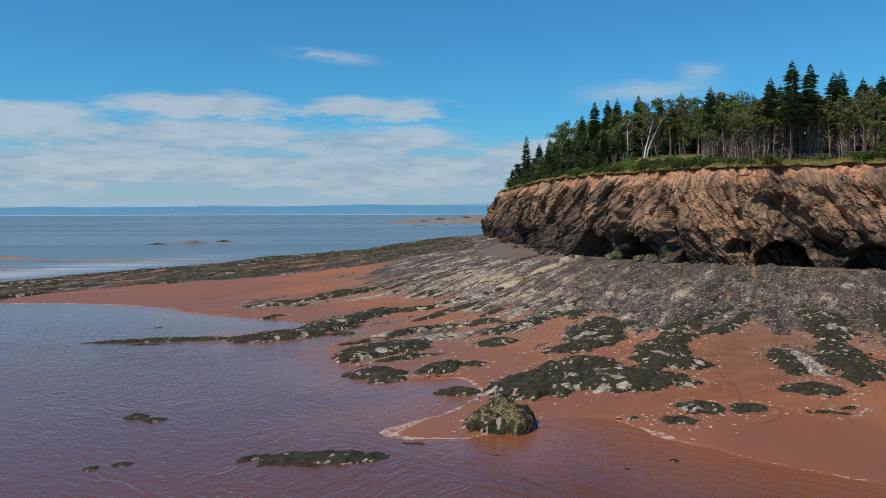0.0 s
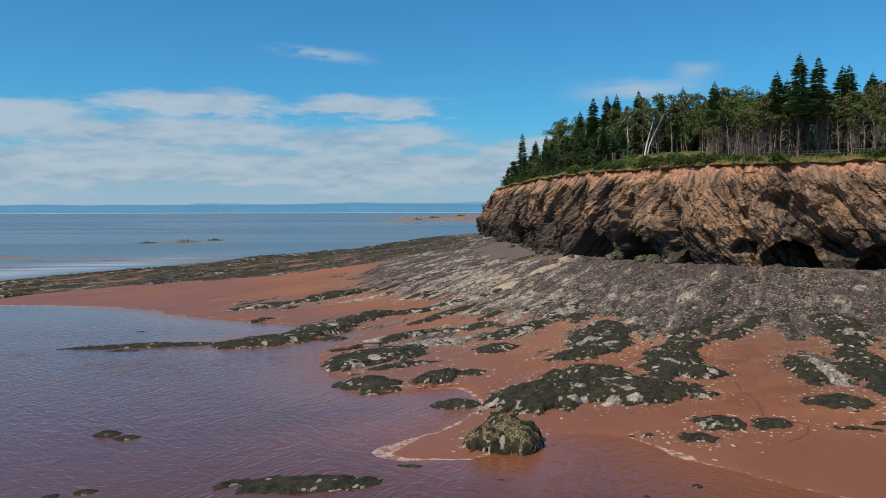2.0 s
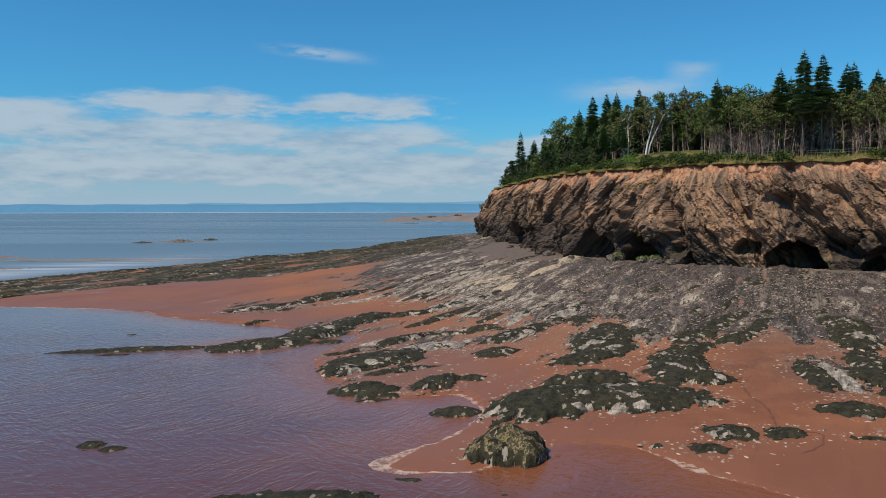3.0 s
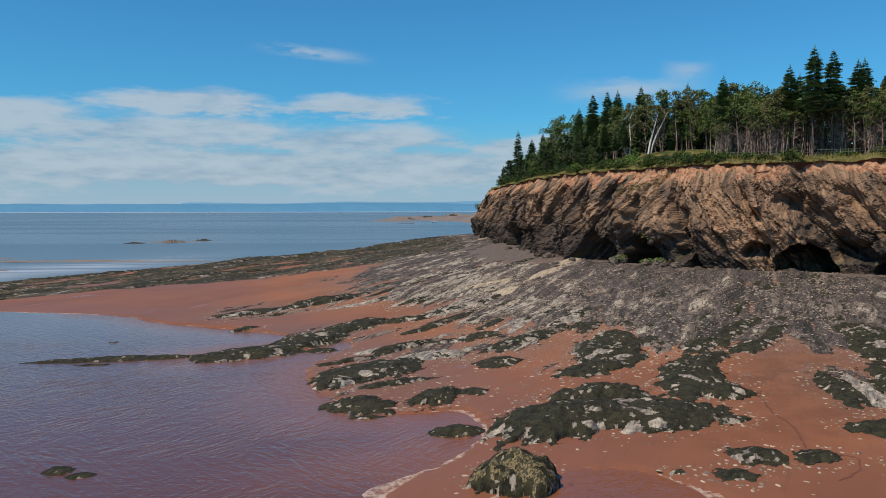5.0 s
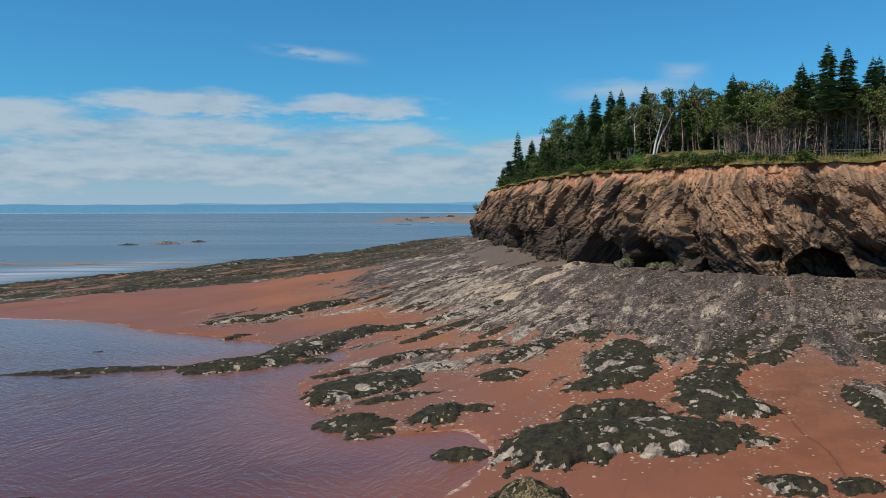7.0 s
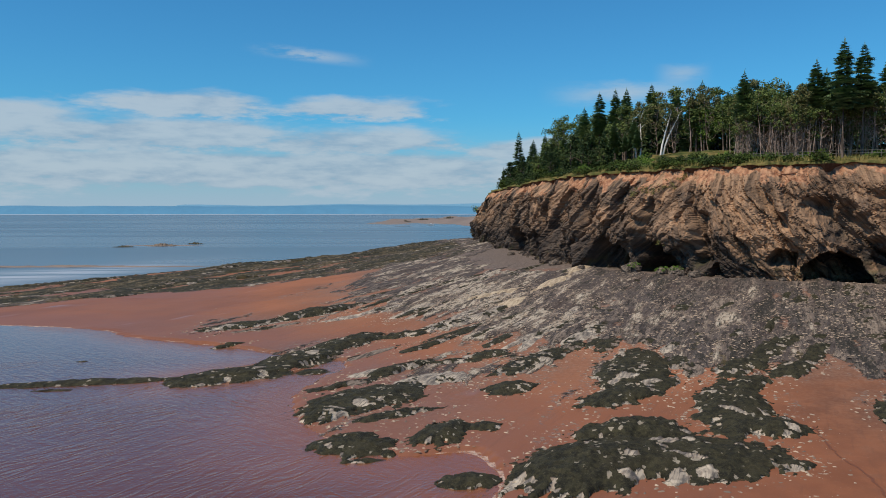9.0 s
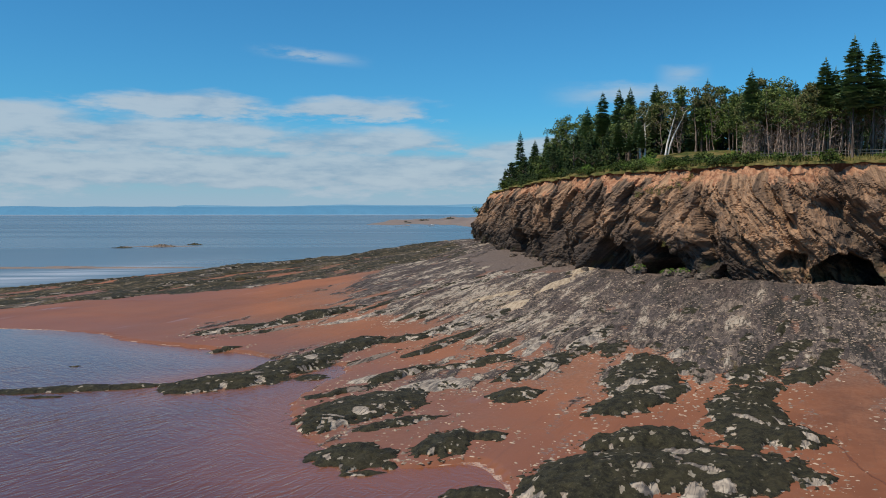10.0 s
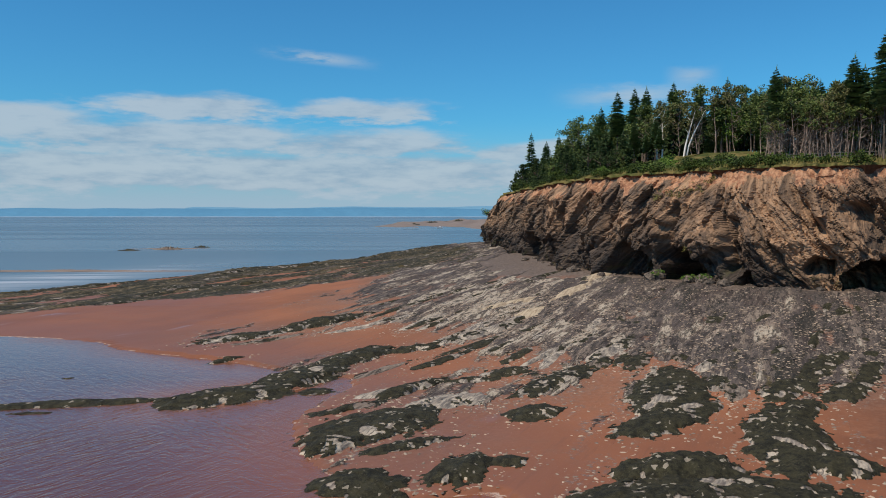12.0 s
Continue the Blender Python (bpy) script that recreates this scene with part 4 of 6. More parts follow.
def seaweed_rock(x, y, long, wide, turn, high, weed, label=None, golden=0.0, stone="stone", lobes=(), slabs=(), cover="weed"):
    """A low ledge lying on the sand: bedded stone, and the rockweed that drapes it between bare patches.

    lobes: more humps of the same rock (x, y, long, wide, turn, high); slabs: bare stone standing clear of the weed (x, y, long, wide, turn)."""
    seed = int(abs(x * 131 + y * 17)) % 997
    lobes = [(x, y, long, wide, turn, high), *lobes]
    for lobe in lobes:
        ROCKS.append(lobe[:5])
    reach = [0.62 * max(lo[2], lo[3]) for lo in lobes]
    x0, x1 = min(lo[0] - r for lo, r in zip(lobes, reach)), max(lo[0] + r for lo, r in zip(lobes, reach))
    y0, y1 = min(lo[1] - r for lo, r in zip(lobes, reach)), max(lo[1] + r for lo, r in zip(lobes, reach))
    cell = max(0.11, 0.0019 * y, max(x1 - x0, y1 - y0) / 190)
    nx, ny = int((x1 - x0) / cell) + 3, int((y1 - y0) / cell) + 3
    px, py = np.meshgrid(np.linspace(x0, x1, nx), np.linspace(y0, y1, ny))
    k = np.arange(px.size).reshape(px.shape)
    px = px + cell * 0.36 * (hash2(k, k * 0 + 3, seed) / 2147483648.0 - 1)
    py = py + cell * 0.36 * (hash2(k, k * 0 + 4, seed) / 2147483648.0 - 1)
    q, al = px * ACROSS[0] + py * ACROSS[1], px * ALONG[0] + py * ALONG[1]
    ragged = 0.62 * fbm(al / 3.0, q / 1.1, 3, seed) + 0.26 * fbm(al / 0.9, q / 0.42, 2, seed + 3)
    deep, h = np.full(px.shape, -9.0), np.zeros(px.shape)
    for lx, ly, ll, lw, lt, lh in lobes:
        c, s = math.cos(radians(lt)), math.sin(radians(lt))
        ax, ay = (px - lx) * c + (py - ly) * s, (py - ly) * c - (px - lx) * s
        half = min(ll, lw) / 2
        smooth = (1.10 - np.hypot(ax / (ll / 2), ay / (lw / 2))) * half
        d = smooth + ragged * min(1.7, 0.62 * half + 0.14)
        deep = np.maximum(deep, d)
        rise = np.sin(1.5708 * np.clip((0.35 * d + 0.65 * smooth) / half, 0, 1))
        h = np.maximum(h, (0.60 + 0.30 * (golden > 0)) * lh * (1 if golden else 0.93) * rise ** (0.75 if golden else 1.15) * (1 + 0.18 * fbm(px / 2.4, py / 2.4, 2, seed + 7)))
    inside = step(0.0, 0.35, deep)
    h = h + inside * min(high, 1) * (0.10 * perlin(al / 5, q / 0.8, seed + 5) + 0.09 * (cell_noise(al / 1.5, q / 0.6, seed + 6)[0] - 0.5))
    bare = np.zeros(px.shape, bool)
    for bx, by, bl, bw, bt in slabs:
        c, s = math.cos(radians(bt)), math.sin(radians(bt))
        ax, ay = (px - bx) * c + (py - by) * s, (py - by) * c - (px - bx) * s
        on = np.hypot(ax / (bl / 2), ay / (bw / 2)) + 0.22 * fbm(px / 0.9, py / 0.9, 2, seed + 9) < 0.86
        bare |= on
        h = h + 0.07 * on
    base = float(np.mean(sand(np.array([x]), np.array([y]))))
    ground = np.maximum(sand(px, py), -0.12 if base < 0 else -9)
    z = np.where(deep > -0.02, ground + h - 0.05, ground - 0.4)
    root = thing("seaweed_rock" if weed > 0.3 else "rock_ledge", x, y, max(base, 0), label or (
        "dark rockweed draped over a low bedded ledge" if weed > 0.8 else "low bedded ledge with rockweed and bare grey patches" if weed > 0.3
        else "pale grey bedded rock slab, almost bare"), "rock", "rocks on the tidal flat")
    off = np.array([x, y, max(base, 0)])
    quads = sheet(nx, ny)

    def piece(mask, zz, name, mat, label=""):
        """The quads whose corners all lie in mask, as a part of the rock."""
        on = mask.ravel()[quads].all(axis=1)
        if on.sum() < 6:
            return None
        used, inv = np.unique(quads[on], return_inverse=True)
        v = np.stack([px, py, zz], -1).reshape(-1, 3)[used] - off
        return part(name, mesh_of(name, v, inv.reshape(-1, 4), mat), root, label)

    piece(deep > -3 * cell, z, "stone", stone)
    if weed > 0.05:
        big = cell_noise(al / 0.85 + 0.4 * perlin(px, py, seed + 2), q / 0.42 + 0.4 * perlin(px / 0.7, py / 0.7, seed + 4), seed + 11)[0]
        small = cell_noise(al / 0.46 + 0.6 * perlin(px / 0.5, py / 0.5, seed + 6), q / 0.34 + 0.6 * perlin(px / 0.5, py / 0.5, seed + 8), seed + 12)[0]
        patch = fbm(al / 3.4, q / 1.7, 3, seed + 13)
        rim = 1 - step(0.05, 0.9, deep)
        score = 0.16 * big + 0.50 * small + 0.42 * patch + 0.15 * rim
        bar = np.quantile(score[deep > 0], min(0.995, 1 - (1 - weed) * (0.42 if weed > 0.5 else 1.0))) if (deep > 0).any() else 9
        bare |= (score > bar) | (small > 0.994 - 0.025 * rim)
        shag = 0.055 + 0.030 * perlin(px / 0.5, py / 0.5, seed + 14) + 0.022 * perlin(px / 0.19, py / 0.19, seed + 15)
        growth = piece(~bare & (deep > -1.6 * cell), z + shag, "seaweed", cover, "dark olive rockweed" if cover == "weed" else "golden-brown rockweed")
        if growth:
            growth["kind"] = "stuff"
    if golden:
        tuft = fbm(px / 0.8, py / 0.5, 3, seed + 21) + 0.9 * cell_noise(px / 0.3, py / 0.3, seed + 22)[0] - 0.5
        gold = piece((tuft > 0.12 - golden) & (deep > 0.3) & (py < y + 0.6), z + 0.085, "seaweed_fringe", "golden", "golden-brown rockweed tufts")
        if gold:
            gold["kind"] = "stuff"
    return root


def shore_rocks():
    seaweed_rock(3.7, 52.1, 4.6, 4.2, 3, 1.75, 0.97, "rounded boulder hung with dark and golden rockweed", 0.55)
    seaweed_rock(7.8, 63.6, 12.5, 6.8, 44, 1.7, 0.93, "broad weed-covered ledge with clean pale slabs showing through", 0.0, "stone",
                 ((13.4, 64.4, 11.5, 7.8, 3, 1.4), (18.7, 62.6, 2.6, 1.8, 20, 0.5), (11.5, 69.6, 8.4, 4.6, 12, 1.7)),
                 ((10.5, 59.7, 3.6, 1.3, 38), (11.7, 60.6, 2.8, 1.2, 64), (12.6, 66.4, 2.0, 2.3, -20), (9.1, 61.0, 1.1, 1.2, -20), (13.5, 61.3, 1.2, 1.3, 0), (2.9, 60.6, 2.6, 0.7, 55),
                  (14.0, 66.3, 1.0, 0.8, 30), (9.8, 63.3, 0.8, 0.9, 10), (12.9, 63.2, 2.2, 0.5, -30)))
    seaweed_rock(19.8, 74.6, 13.5, 5.2, 74, 1.0, 0.90, None, 0.0, "stone", ((20.8, 70.2, 5.0, 4.2, 80, 0.9), (23.0, 80.6, 6.6, 3.0, 50, 0.8), (17.8, 73.0, 3.4, 2.6, 60, 0.6)),
                 ((21.4, 72.0, 3.4, 0.6, 112), (19.2, 73.0, 3.0, 0.6, 112), (21.6, 69.2, 1.6, 0.9, 100)))
    seaweed_rock(12.8, 78.8, 8.2, 4.2, 36, 0.9, 0.80, None, 0.0, "stone", ((15.6, 86.4, 15.0, 6.2, 71, 0.9), (16.0, 81.8, 6.4, 3.4, 46, 0.7)),
                 ((14.2, 83.3, 2.2, 1.6, 30), (15.7, 81.6, 2.0, 1.2, 20), (13.0, 82.3, 1.6, 0.9, 50)))
    seaweed_rock(27.3, 59.7, 4.3, 4.2, -26, 0.7, 0.95)
    seaweed_rock(29.5, 70.0, 10.4, 2.6, -101, 0.8, 0.95)
    seaweed_rock(30.8, 68.9, 10.3, 2.2, -103, 0.8, 0.06)
    seaweed_rock(39.3, 83.8, 17.5, 4.6, -106, 0.9, 0.6)
    seaweed_rock(34.5, 69.6, 15.6, 4.8, -105, 0.9, 0.95)
    seaweed_rock(43.4, 101.0, 27.0, 3.0, 71, 1.0, 0.45, "brown bedded rib standing out of the shelf", 0.0, "shingle", ((47.0, 110.5, 9.0, 3.4, 68, 1.1), (40.0, 92.0, 9.0, 3.0, 72, 0.8)))
    seaweed_rock(46.1, 86.4, 20.2, 2.6, -111, 0.8, 0.75)
    seaweed_rock(17.6, 55.4, 3.1, 3.0, -3, 0.65, 0.75)
    seaweed_rock(15.4, 52.6, 2.0, 1.8, -4, 0.35, 0.95)
    seaweed_rock(20.7, 55.0, 2.3, 2.4, -64, 0.45, 0.8)
    seaweed_rock(25.4, 53.6, 2.3, 0.8, -12, 0.25, 0.7)
    seaweed_rock(27.4, 54.5, 1.3, 0.7, 11, 0.3, 0.8)
    seaweed_rock(0.4, 61.6, 4.0, 2.6, 14, 0.8, 0.92)
    seaweed_rock(-6.7, 68.1, 5.2, 4.8, 20, 0.8, 0.96, None, 0.0, "stone", ((-5.7, 65.0, 2.8, 1.1, 14, 0.4),))
    seaweed_rock(-4.2, 66.2, 0.9, 1.0, 0, 0.5, 0.95)
    seaweed_rock(-0.9, 70.2, 6.2, 3.0, 66, 0.9, 0.96)
    seaweed_rock(-6.8, 79.6, 12.6, 6.4, 51, 0.95, 0.88, None, 0.0, "stone", ((-9.0, 75.0, 4.6, 3.4, 40, 0.8), (-4.0, 75.0, 6.6, 1.9, 32, 0.5)),
                 ((-7.0, 77.0, 1.4, 1.6, 30), (-8.8, 75.6, 1.0, 2.0, 70)))
    seaweed_rock(-1.4, 86.2, 7.4, 4.4, 24, 0.55, 0.14, "pale jointed slab fringed with rockweed", 0.0, "stone", ((-6.9, 89.6, 6.6, 2.2, 43, 0.5),))
    seaweed_rock(-4.6, 91.0, 9.4, 2.4, 51, 0.9, 0.8, None, 0.0, "stone", ((0.2, 92.8, 4.8, 1.8, 10, 0.6),))
    seaweed_rock(-19.8, 88.6, 12.5, 5.2, 36, 0.95, 0.90, "long weedy ridge running from the sand into the water", 0.0, "stone",
                 ((-15.2, 96.0, 13.0, 5.6, 64, 1.05), (-11.3, 104.6, 12.0, 4.8, 58, 1.0)), ((-14.0, 97.5, 2.6, 1.2, 80), (-17.6, 90.5, 1.6, 1.0, 60)))
    seaweed_rock(-32.0, 86.2, 20.0, 2.6, 12, 0.7, 0.98)
    seaweed_rock(-33.0, 83.4, 5.0, 0.9, 8, 0.35, 0.97)
    seaweed_rock(-36.5, 96.0, 2.3, 1.0, 12, 0.3, 0.8)
    seaweed_rock(-26.3, 117.7, 12.4, 4.2, 42, 0.8, 0.55)
    seaweed_rock(-18.4, 126.6, 15.2, 4.4, 51, 1.3, 0.85)
    seaweed_rock(-24.4, 104.3, 4.2, 1.3, 43, 0.5, 0.9)
    seaweed_rock(-22.6, 115.8, 11.0, 2.0, 44, 0.4, 0.35, "tan broken ledge fringing a weedy ridge", 0.0, "shingle")
    seaweed_rock(-13.6, 131.6, 9.0, 1.8, 50, 0.5, 0.45, "tan broken ledge fringing a weedy ridge", 0.0, "shingle")
    seaweed_rock(-9.2, 84.6, 6.4, 1.8, 44, 0.45, 0.55, "tan broken ledge fringing a weedy ridge", 0.0, "shingle")
    seaweed_rock(-8.2, 98.2, 9.0, 1.5, 56, 0.4, 0.40, "tan broken ledge fringing a weedy ridge", 0.0, "shingle")
    seaweed_rock(-2.4, 101.6, 9.5, 1.8, 54, 0.5, 0.60)
    seaweed_rock(-5.4, 107.7, 7.3, 2.5, 21, 0.8, 0.7)
    seaweed_rock(2.2, 113.7, 15.2, 3.0, 41, 0.9, 0.5)
    seaweed_rock(4.6, 82.2, 4.8, 3.6, 37, 0.7, 0.85)
    seaweed_rock(7.4, 91.3, 12.6, 3.4, 51, 0.75, 0.55)
    seaweed_rock(3.4, 95.4, 4.8, 2.8, 35, 0.7, 0.7)
    seaweed_rock(-12.8, 90.8, 3.4, 2.6, 57, 0.5, 0.95)
    seaweed_rock(2.1, 71.6, 2.3, 1.9, 25, 0.5, 0.7)
    seaweed_rock(-21.5, 53.9, 2.2, 2.0, 1, 0.6, 0.95)
    seaweed_rock(-19.9, 53.1, 2.2, 1.2, 22, 0.45, 0.98)
    seaweed_rock(-18.1, 43.7, 1.8, 1.3, 34, 0.4, 0.98)
    seaweed_rock(-19.6, 43.0, 1.3, 1.1, 10, 0.35, 0.98)
    seaweed_rock(-7.3, 45.0, 9.0, 3.2, 4, 0.75, 0.985)
    seaweed_rock(-2.0, 47.9, 2.5, 1.3, 3, 0.3, 0.97)
    seaweed_rock(3.0, 45.7, 1.0, 0.7, 1, 0.25, 0.6)
    seaweed_rock(10.0, 43.3, 1.4, 0.7, 9, 0.25, 0.6)
    seaweed_rock(12.9, 44.8, 0.8, 0.9, 1, 0.4, 0.6)
    seaweed_rock(11.6, 46.2, 0.7, 0.6, 18, 0.25, 0.1)
    seaweed_rock(12.5, 53.2, 0.9, 0.8, 4, 0.35, 0.5)
    seaweed_rock(24.6, 86.2, 7.5, 3.6, 50, 0.7, 0.80)
    seaweed_rock(28.6, 84.8, 6.5, 3.0, 42, 0.6, 0.75)
    seaweed_rock(20.6, 89.0, 6.5, 2.8, 60, 0.6, 0.65)
    seaweed_rock(33.0, 90.0, 7.5, 2.6, 55, 0.6, 0.60)
    seaweed_rock(32.2, 93.4, 8.6, 4, 33, 0.5, 0.55)
    seaweed_rock(23.2, 94.6, 6.5, 4, 40, 0.7, 0.06)
    seaweed_rock(14.3, 101.6, 12.9, 3, 56, 0.6, 0.4)
    seaweed_rock(12.1, 105.5, 8.1, 2.5, 44, 0.5, 0.5)
    seaweed_rock(-7.0, 127.2, 7.9, 2.5, 50, 0.6, 0.4)
    seaweed_rock(20.2, 143.0, 14.0, 3.4, 60, 0.75, 0, "ochre sandstone tongue running down from the cliff foot", 0.0, "ochre", ((15.0, 132.0, 15.5, 4.2, 54, 1.1), (8.8, 122.8, 9.0, 3.2, 46, 0.9)))
    seaweed_rock(5.5, 128.4, 13.9, 3.4, 29, 1.2, 0.2, "low ochre ledge with thin rockweed on the shelf", 0.0, "ochre")
    seaweed_rock(-9.4, 125.8, 3.1, 2.2, 46, 0.5, 0.85)
    seaweed_rock(25.6, 100.1, 9.0, 3.0, 58, 0.8, 0.1, "brown-grey bedded slab on the shelf, almost bare", 0.0, "shingle")
    seaweed_rock(31.5, 109.2, 8.0, 3.2, 52, 0.8, 0.06, "brown-grey bedded slab on the shelf, almost bare", 0.0, "shingle")
    seaweed_rock(29.3, 90.5, 9.1, 3.4, 51, 1.0, 0.85)
    seaweed_rock(34.9, 93.5, 2.7, 1.8, 28, 0.9, 0.95)
    seaweed_rock(27.7, 95.8, 6.3, 2.2, 52, 0.9, 0.7)
    seaweed_rock(21.1, 93.3, 4.7, 2.6, 52, 0.9, 0.3)
    seaweed_rock(39.0, 106.1, 6.7, 2.2, 31, 0.7, 0.1, "brown-grey bedded slab on the shelf, almost bare", 0.0, "shingle")

shore_rocks()


# -- the wood on the cliff top --
rng = random.Random(11)


def trunk_mesh(name, high, girth, mat, lean=0.0, seed=0, sides=8, limbs=(), wander=0.05):
    g = random.Random(seed)
    s = Soup()
    n = 7
    pts, rad, ox, oy = [], [], 0.0, 0.0
    for k in range(n):
        u = k / (n - 1)
        ox += lean * high / n + g.uniform(-wander, wander)
        oy += g.uniform(-wander, wander)
        pts.append((ox if k else 0, oy if k else 0, u * high - (0.3 if k == 0 else 0)))
        rad.append(girth * (1.25 if k == 0 else 1 - 0.86 * u))
    s.add(*tube(pts, rad, sides))
    for a, b, r in limbs:
        mid = (Vector(a) + Vector(b)) / 2 + Vector((g.uniform(-0.2, 0.2), g.uniform(-0.2, 0.2), 0.15))
        s.add(*tube([a, mid, b], [r, r * 0.7, r * 0.25], 5))
    return s.mesh(name, mat, True)


def spray(s, base, tip, width, droop, g, n):
    """A flat branch of needle twigs from base to tip."""
    base, tip = Vector(base), Vector(tip)
    d = tip - base
    side = Vector((-d.y, d.x, 0)).normalized()
    for k in range(n):
        u = (k + 0.6) / n
        p = base + d * u + Vector((0, 0, -droop * u * u))
        w = width * (1.15 - u) * g.uniform(0.7, 1.3)
        for sg in (-1, 1):
            q = p + side * (sg * w) + d.normalized() * (w * 0.55) + Vector((0, 0, g.uniform(-0.22, 0.02) * w))
            m = p + d.normalized() * (0.30 * w + 0.10)
            lift = Vector((0, 0, 0.10 * w))
            s.v += [p - d.normalized() * 0.12 * w, q, m + lift]
            n0 = len(s.v)
            s.f.append((n0 - 3, n0 - 2, n0 - 1))
            if (k + sg) % 3:
                continue
            s.v += [p + Vector((0, 0, -0.18 * w)), q + Vector((0, 0, -0.12)), p + d.normalized() * 0.5 * w]
            n0 = len(s.v)
            s.f.append((n0 - 3, n0 - 2, n0 - 1))


def spruce_crown(name, high, reach, clear, seed, ragged=0.42, mat="spruce"):
    g = random.Random(seed)
    s = Soup()
    z = clear
    while z < high - 0.15:
        u = (z - clear) / (high - clear)
        r = reach * (1 - u) ** 0.82 * g.uniform(1 - ragged, 1 + ragged * 0.6) + 0.16
        if u < 0.12:
            r *= 0.72
        n = max(5, int(6 + 6 * (1 - u)))
        turn = g.uniform(0, 6.3)
        for k in range(n):
            a = turn + 6.283 * k / n + g.uniform(-0.35, 0.35)
            rr = r * g.uniform(0.65, 1.15)
            if g.random() < 0.10 * ragged * 4:
                continue
            zz = z + g.uniform(-0.15, 0.15)
            tip = (rr * math.cos(a), rr * math.sin(a), zz + rr * (0.16 if u > 0.6 else 0.02))
            spray(s, (0, 0, zz), tip, (0.40 + 0.26 * rr) * (0.35 + 0.65 * min(1, 3.5 * (1 - u))), 0.10 * rr, g, max(4, int(4 + rr * 2.6)))
        z += max(0.22, (high - clear) / 36) * g.uniform(0.8, 1.25)
    for k in range(5):
        spray(s, (0, 0, high - 0.55 + 0.05 * k), (0.12 * math.cos(k * 1.3), 0.12 * math.sin(k * 1.3), high + 0.05 + 0.08 * k), 0.09, 0, g, 4)
    return s.mesh(name, mat)


def clump(s, c, r, n, leaf, g, flat=0.75):
    """A loose cluster of leaves, uneven and full of gaps."""
    for _ in range(n):
        d = Vector((g.gauss(0, 1), g.gauss(0, 1), g.gauss(0, 1)))
        d.normalize()
        p = Vector(c) + Vector((d.x, d.y, d.z * flat)) * (r * g.random() ** 0.45)
        a = Vector((g.gauss(0, 1), g.gauss(0, 1), g.gauss(0, 0.6))).normalized()
        b = a.cross(Vector((g.gauss(0, 1), g.gauss(0, 1), g.gauss(0, 1)))).normalized()
        w = leaf * g.uniform(0.6, 1.3)
        s.v += [p - a * w, p + b * w * 0.55, p + a * w, p - b * w * 0.55]
        n0 = len(s.v)
        s.f.append((n0 - 4, n0 - 3, n0 - 2, n0 - 1))


def leafy_crown(name, high, reach, clear, seed, mat, clumps=24, dense=32, leaf=0.22):
    g = random.Random(seed)
    s = Soup()
    for _ in range(clumps):
        u = g.random()
        z = clear + (high - clear) * u
        r = reach * math.sin(math.pi * (0.16 + 0.76 * u)) * g.uniform(0.25, 1.0)
        a = g.uniform(0, 6.283)
        clump(s, (r * math.cos(a), r * math.sin(a), z), reach * g.uniform(0.22, 0.42), dense, leaf, g)
    return s.mesh(name, mat)


def dead_twigs(name, high, lo, hi, seed, n=16, mat="deadwood"):
    g = random.Random(seed)
    s = Soup()
    for _ in range(n):
        z = g.uniform(lo, hi) * high
        a, r = g.uniform(0, 6.283), g.uniform(0.4, 1.5)
        s.add(*tube([(0, 0, z), (r * math.cos(a) * 0.6, r * math.sin(a) * 0.6, z + g.uniform(0.1, 0.5)), (r * math.cos(a), r * math.sin(a), z + g.uniform(0.2, 1.1))],
                    [0.026, 0.016, 0.005], 3))
    return s.mesh(name, mat)


def tree(name, meshes, label, group):
    root = thing(name, 0, 0, -60, label, "tree", group)
    for nm, me in meshes:
        tagged(part(nm, me, root), kind="stuff" if nm == "dead_branch" else "")
    return root


protos = []


def spruce_kind(seed, high, reach, clear, label):
    t = tree("spruce_tree", [("trunk", trunk_mesh("trunk", high * 0.98, 0.11 + high * 0.004, "bark", 0, seed)),
                             ("crown", spruce_crown("crown", high, reach, clear, seed))], label, "conifers on the cliff top")
    t["high"] = high
    protos.append(t)
    return t


def pole_kind(seed, high, label, mat="canopy"):
    t = tree("slender_tree", [("trunk", trunk_mesh("trunk", high * 0.95, 0.055 + 0.012 * (seed % 4), "deadwood", 0.03 * (seed % 5 - 2), seed, 6, (), 0.24)),
                              ("dead_branch", dead_twigs("dead_branch", high, 0.12, 0.78, seed, 34)),
                              ("crown", leafy_crown("crown", high, 1.6, high * (0.54 + 0.05 * (seed % 4)), seed, mat, 17, 38, 0.14))], label, "slender trees of the wood")
    t["high"] = high
    protos.append(t)
    return t


def leafy_kind(seed, high, reach, clear, mat, label, name="broadleaf_tree"):
    g = random.Random(seed + 90)
    limbs = []
    for k in range(6):
        a, z = g.uniform(0, 6.283), high * g.uniform(0.32, 0.62)
        r = reach * g.uniform(0.5, 0.9)
        limbs.append(((0, 0, z), (r * math.cos(a), r * math.sin(a), z + high * g.uniform(0.12, 0.28)), 0.07))
    t = tree(name, [("trunk", trunk_mesh("trunk", high * 0.85, 0.17, "bark", 0.02, seed, 7, limbs)),
                    ("crown", leafy_crown("crown", high, reach, clear, seed, mat, 46 if name == "pine_tree" else 30, 40 if mat == "shade" else 60, 0.21 if mat == "shade" else 0.16))], label, "broadleaf trees on the cliff top")
    t["high"] = high
    protos.append(t)
    return t


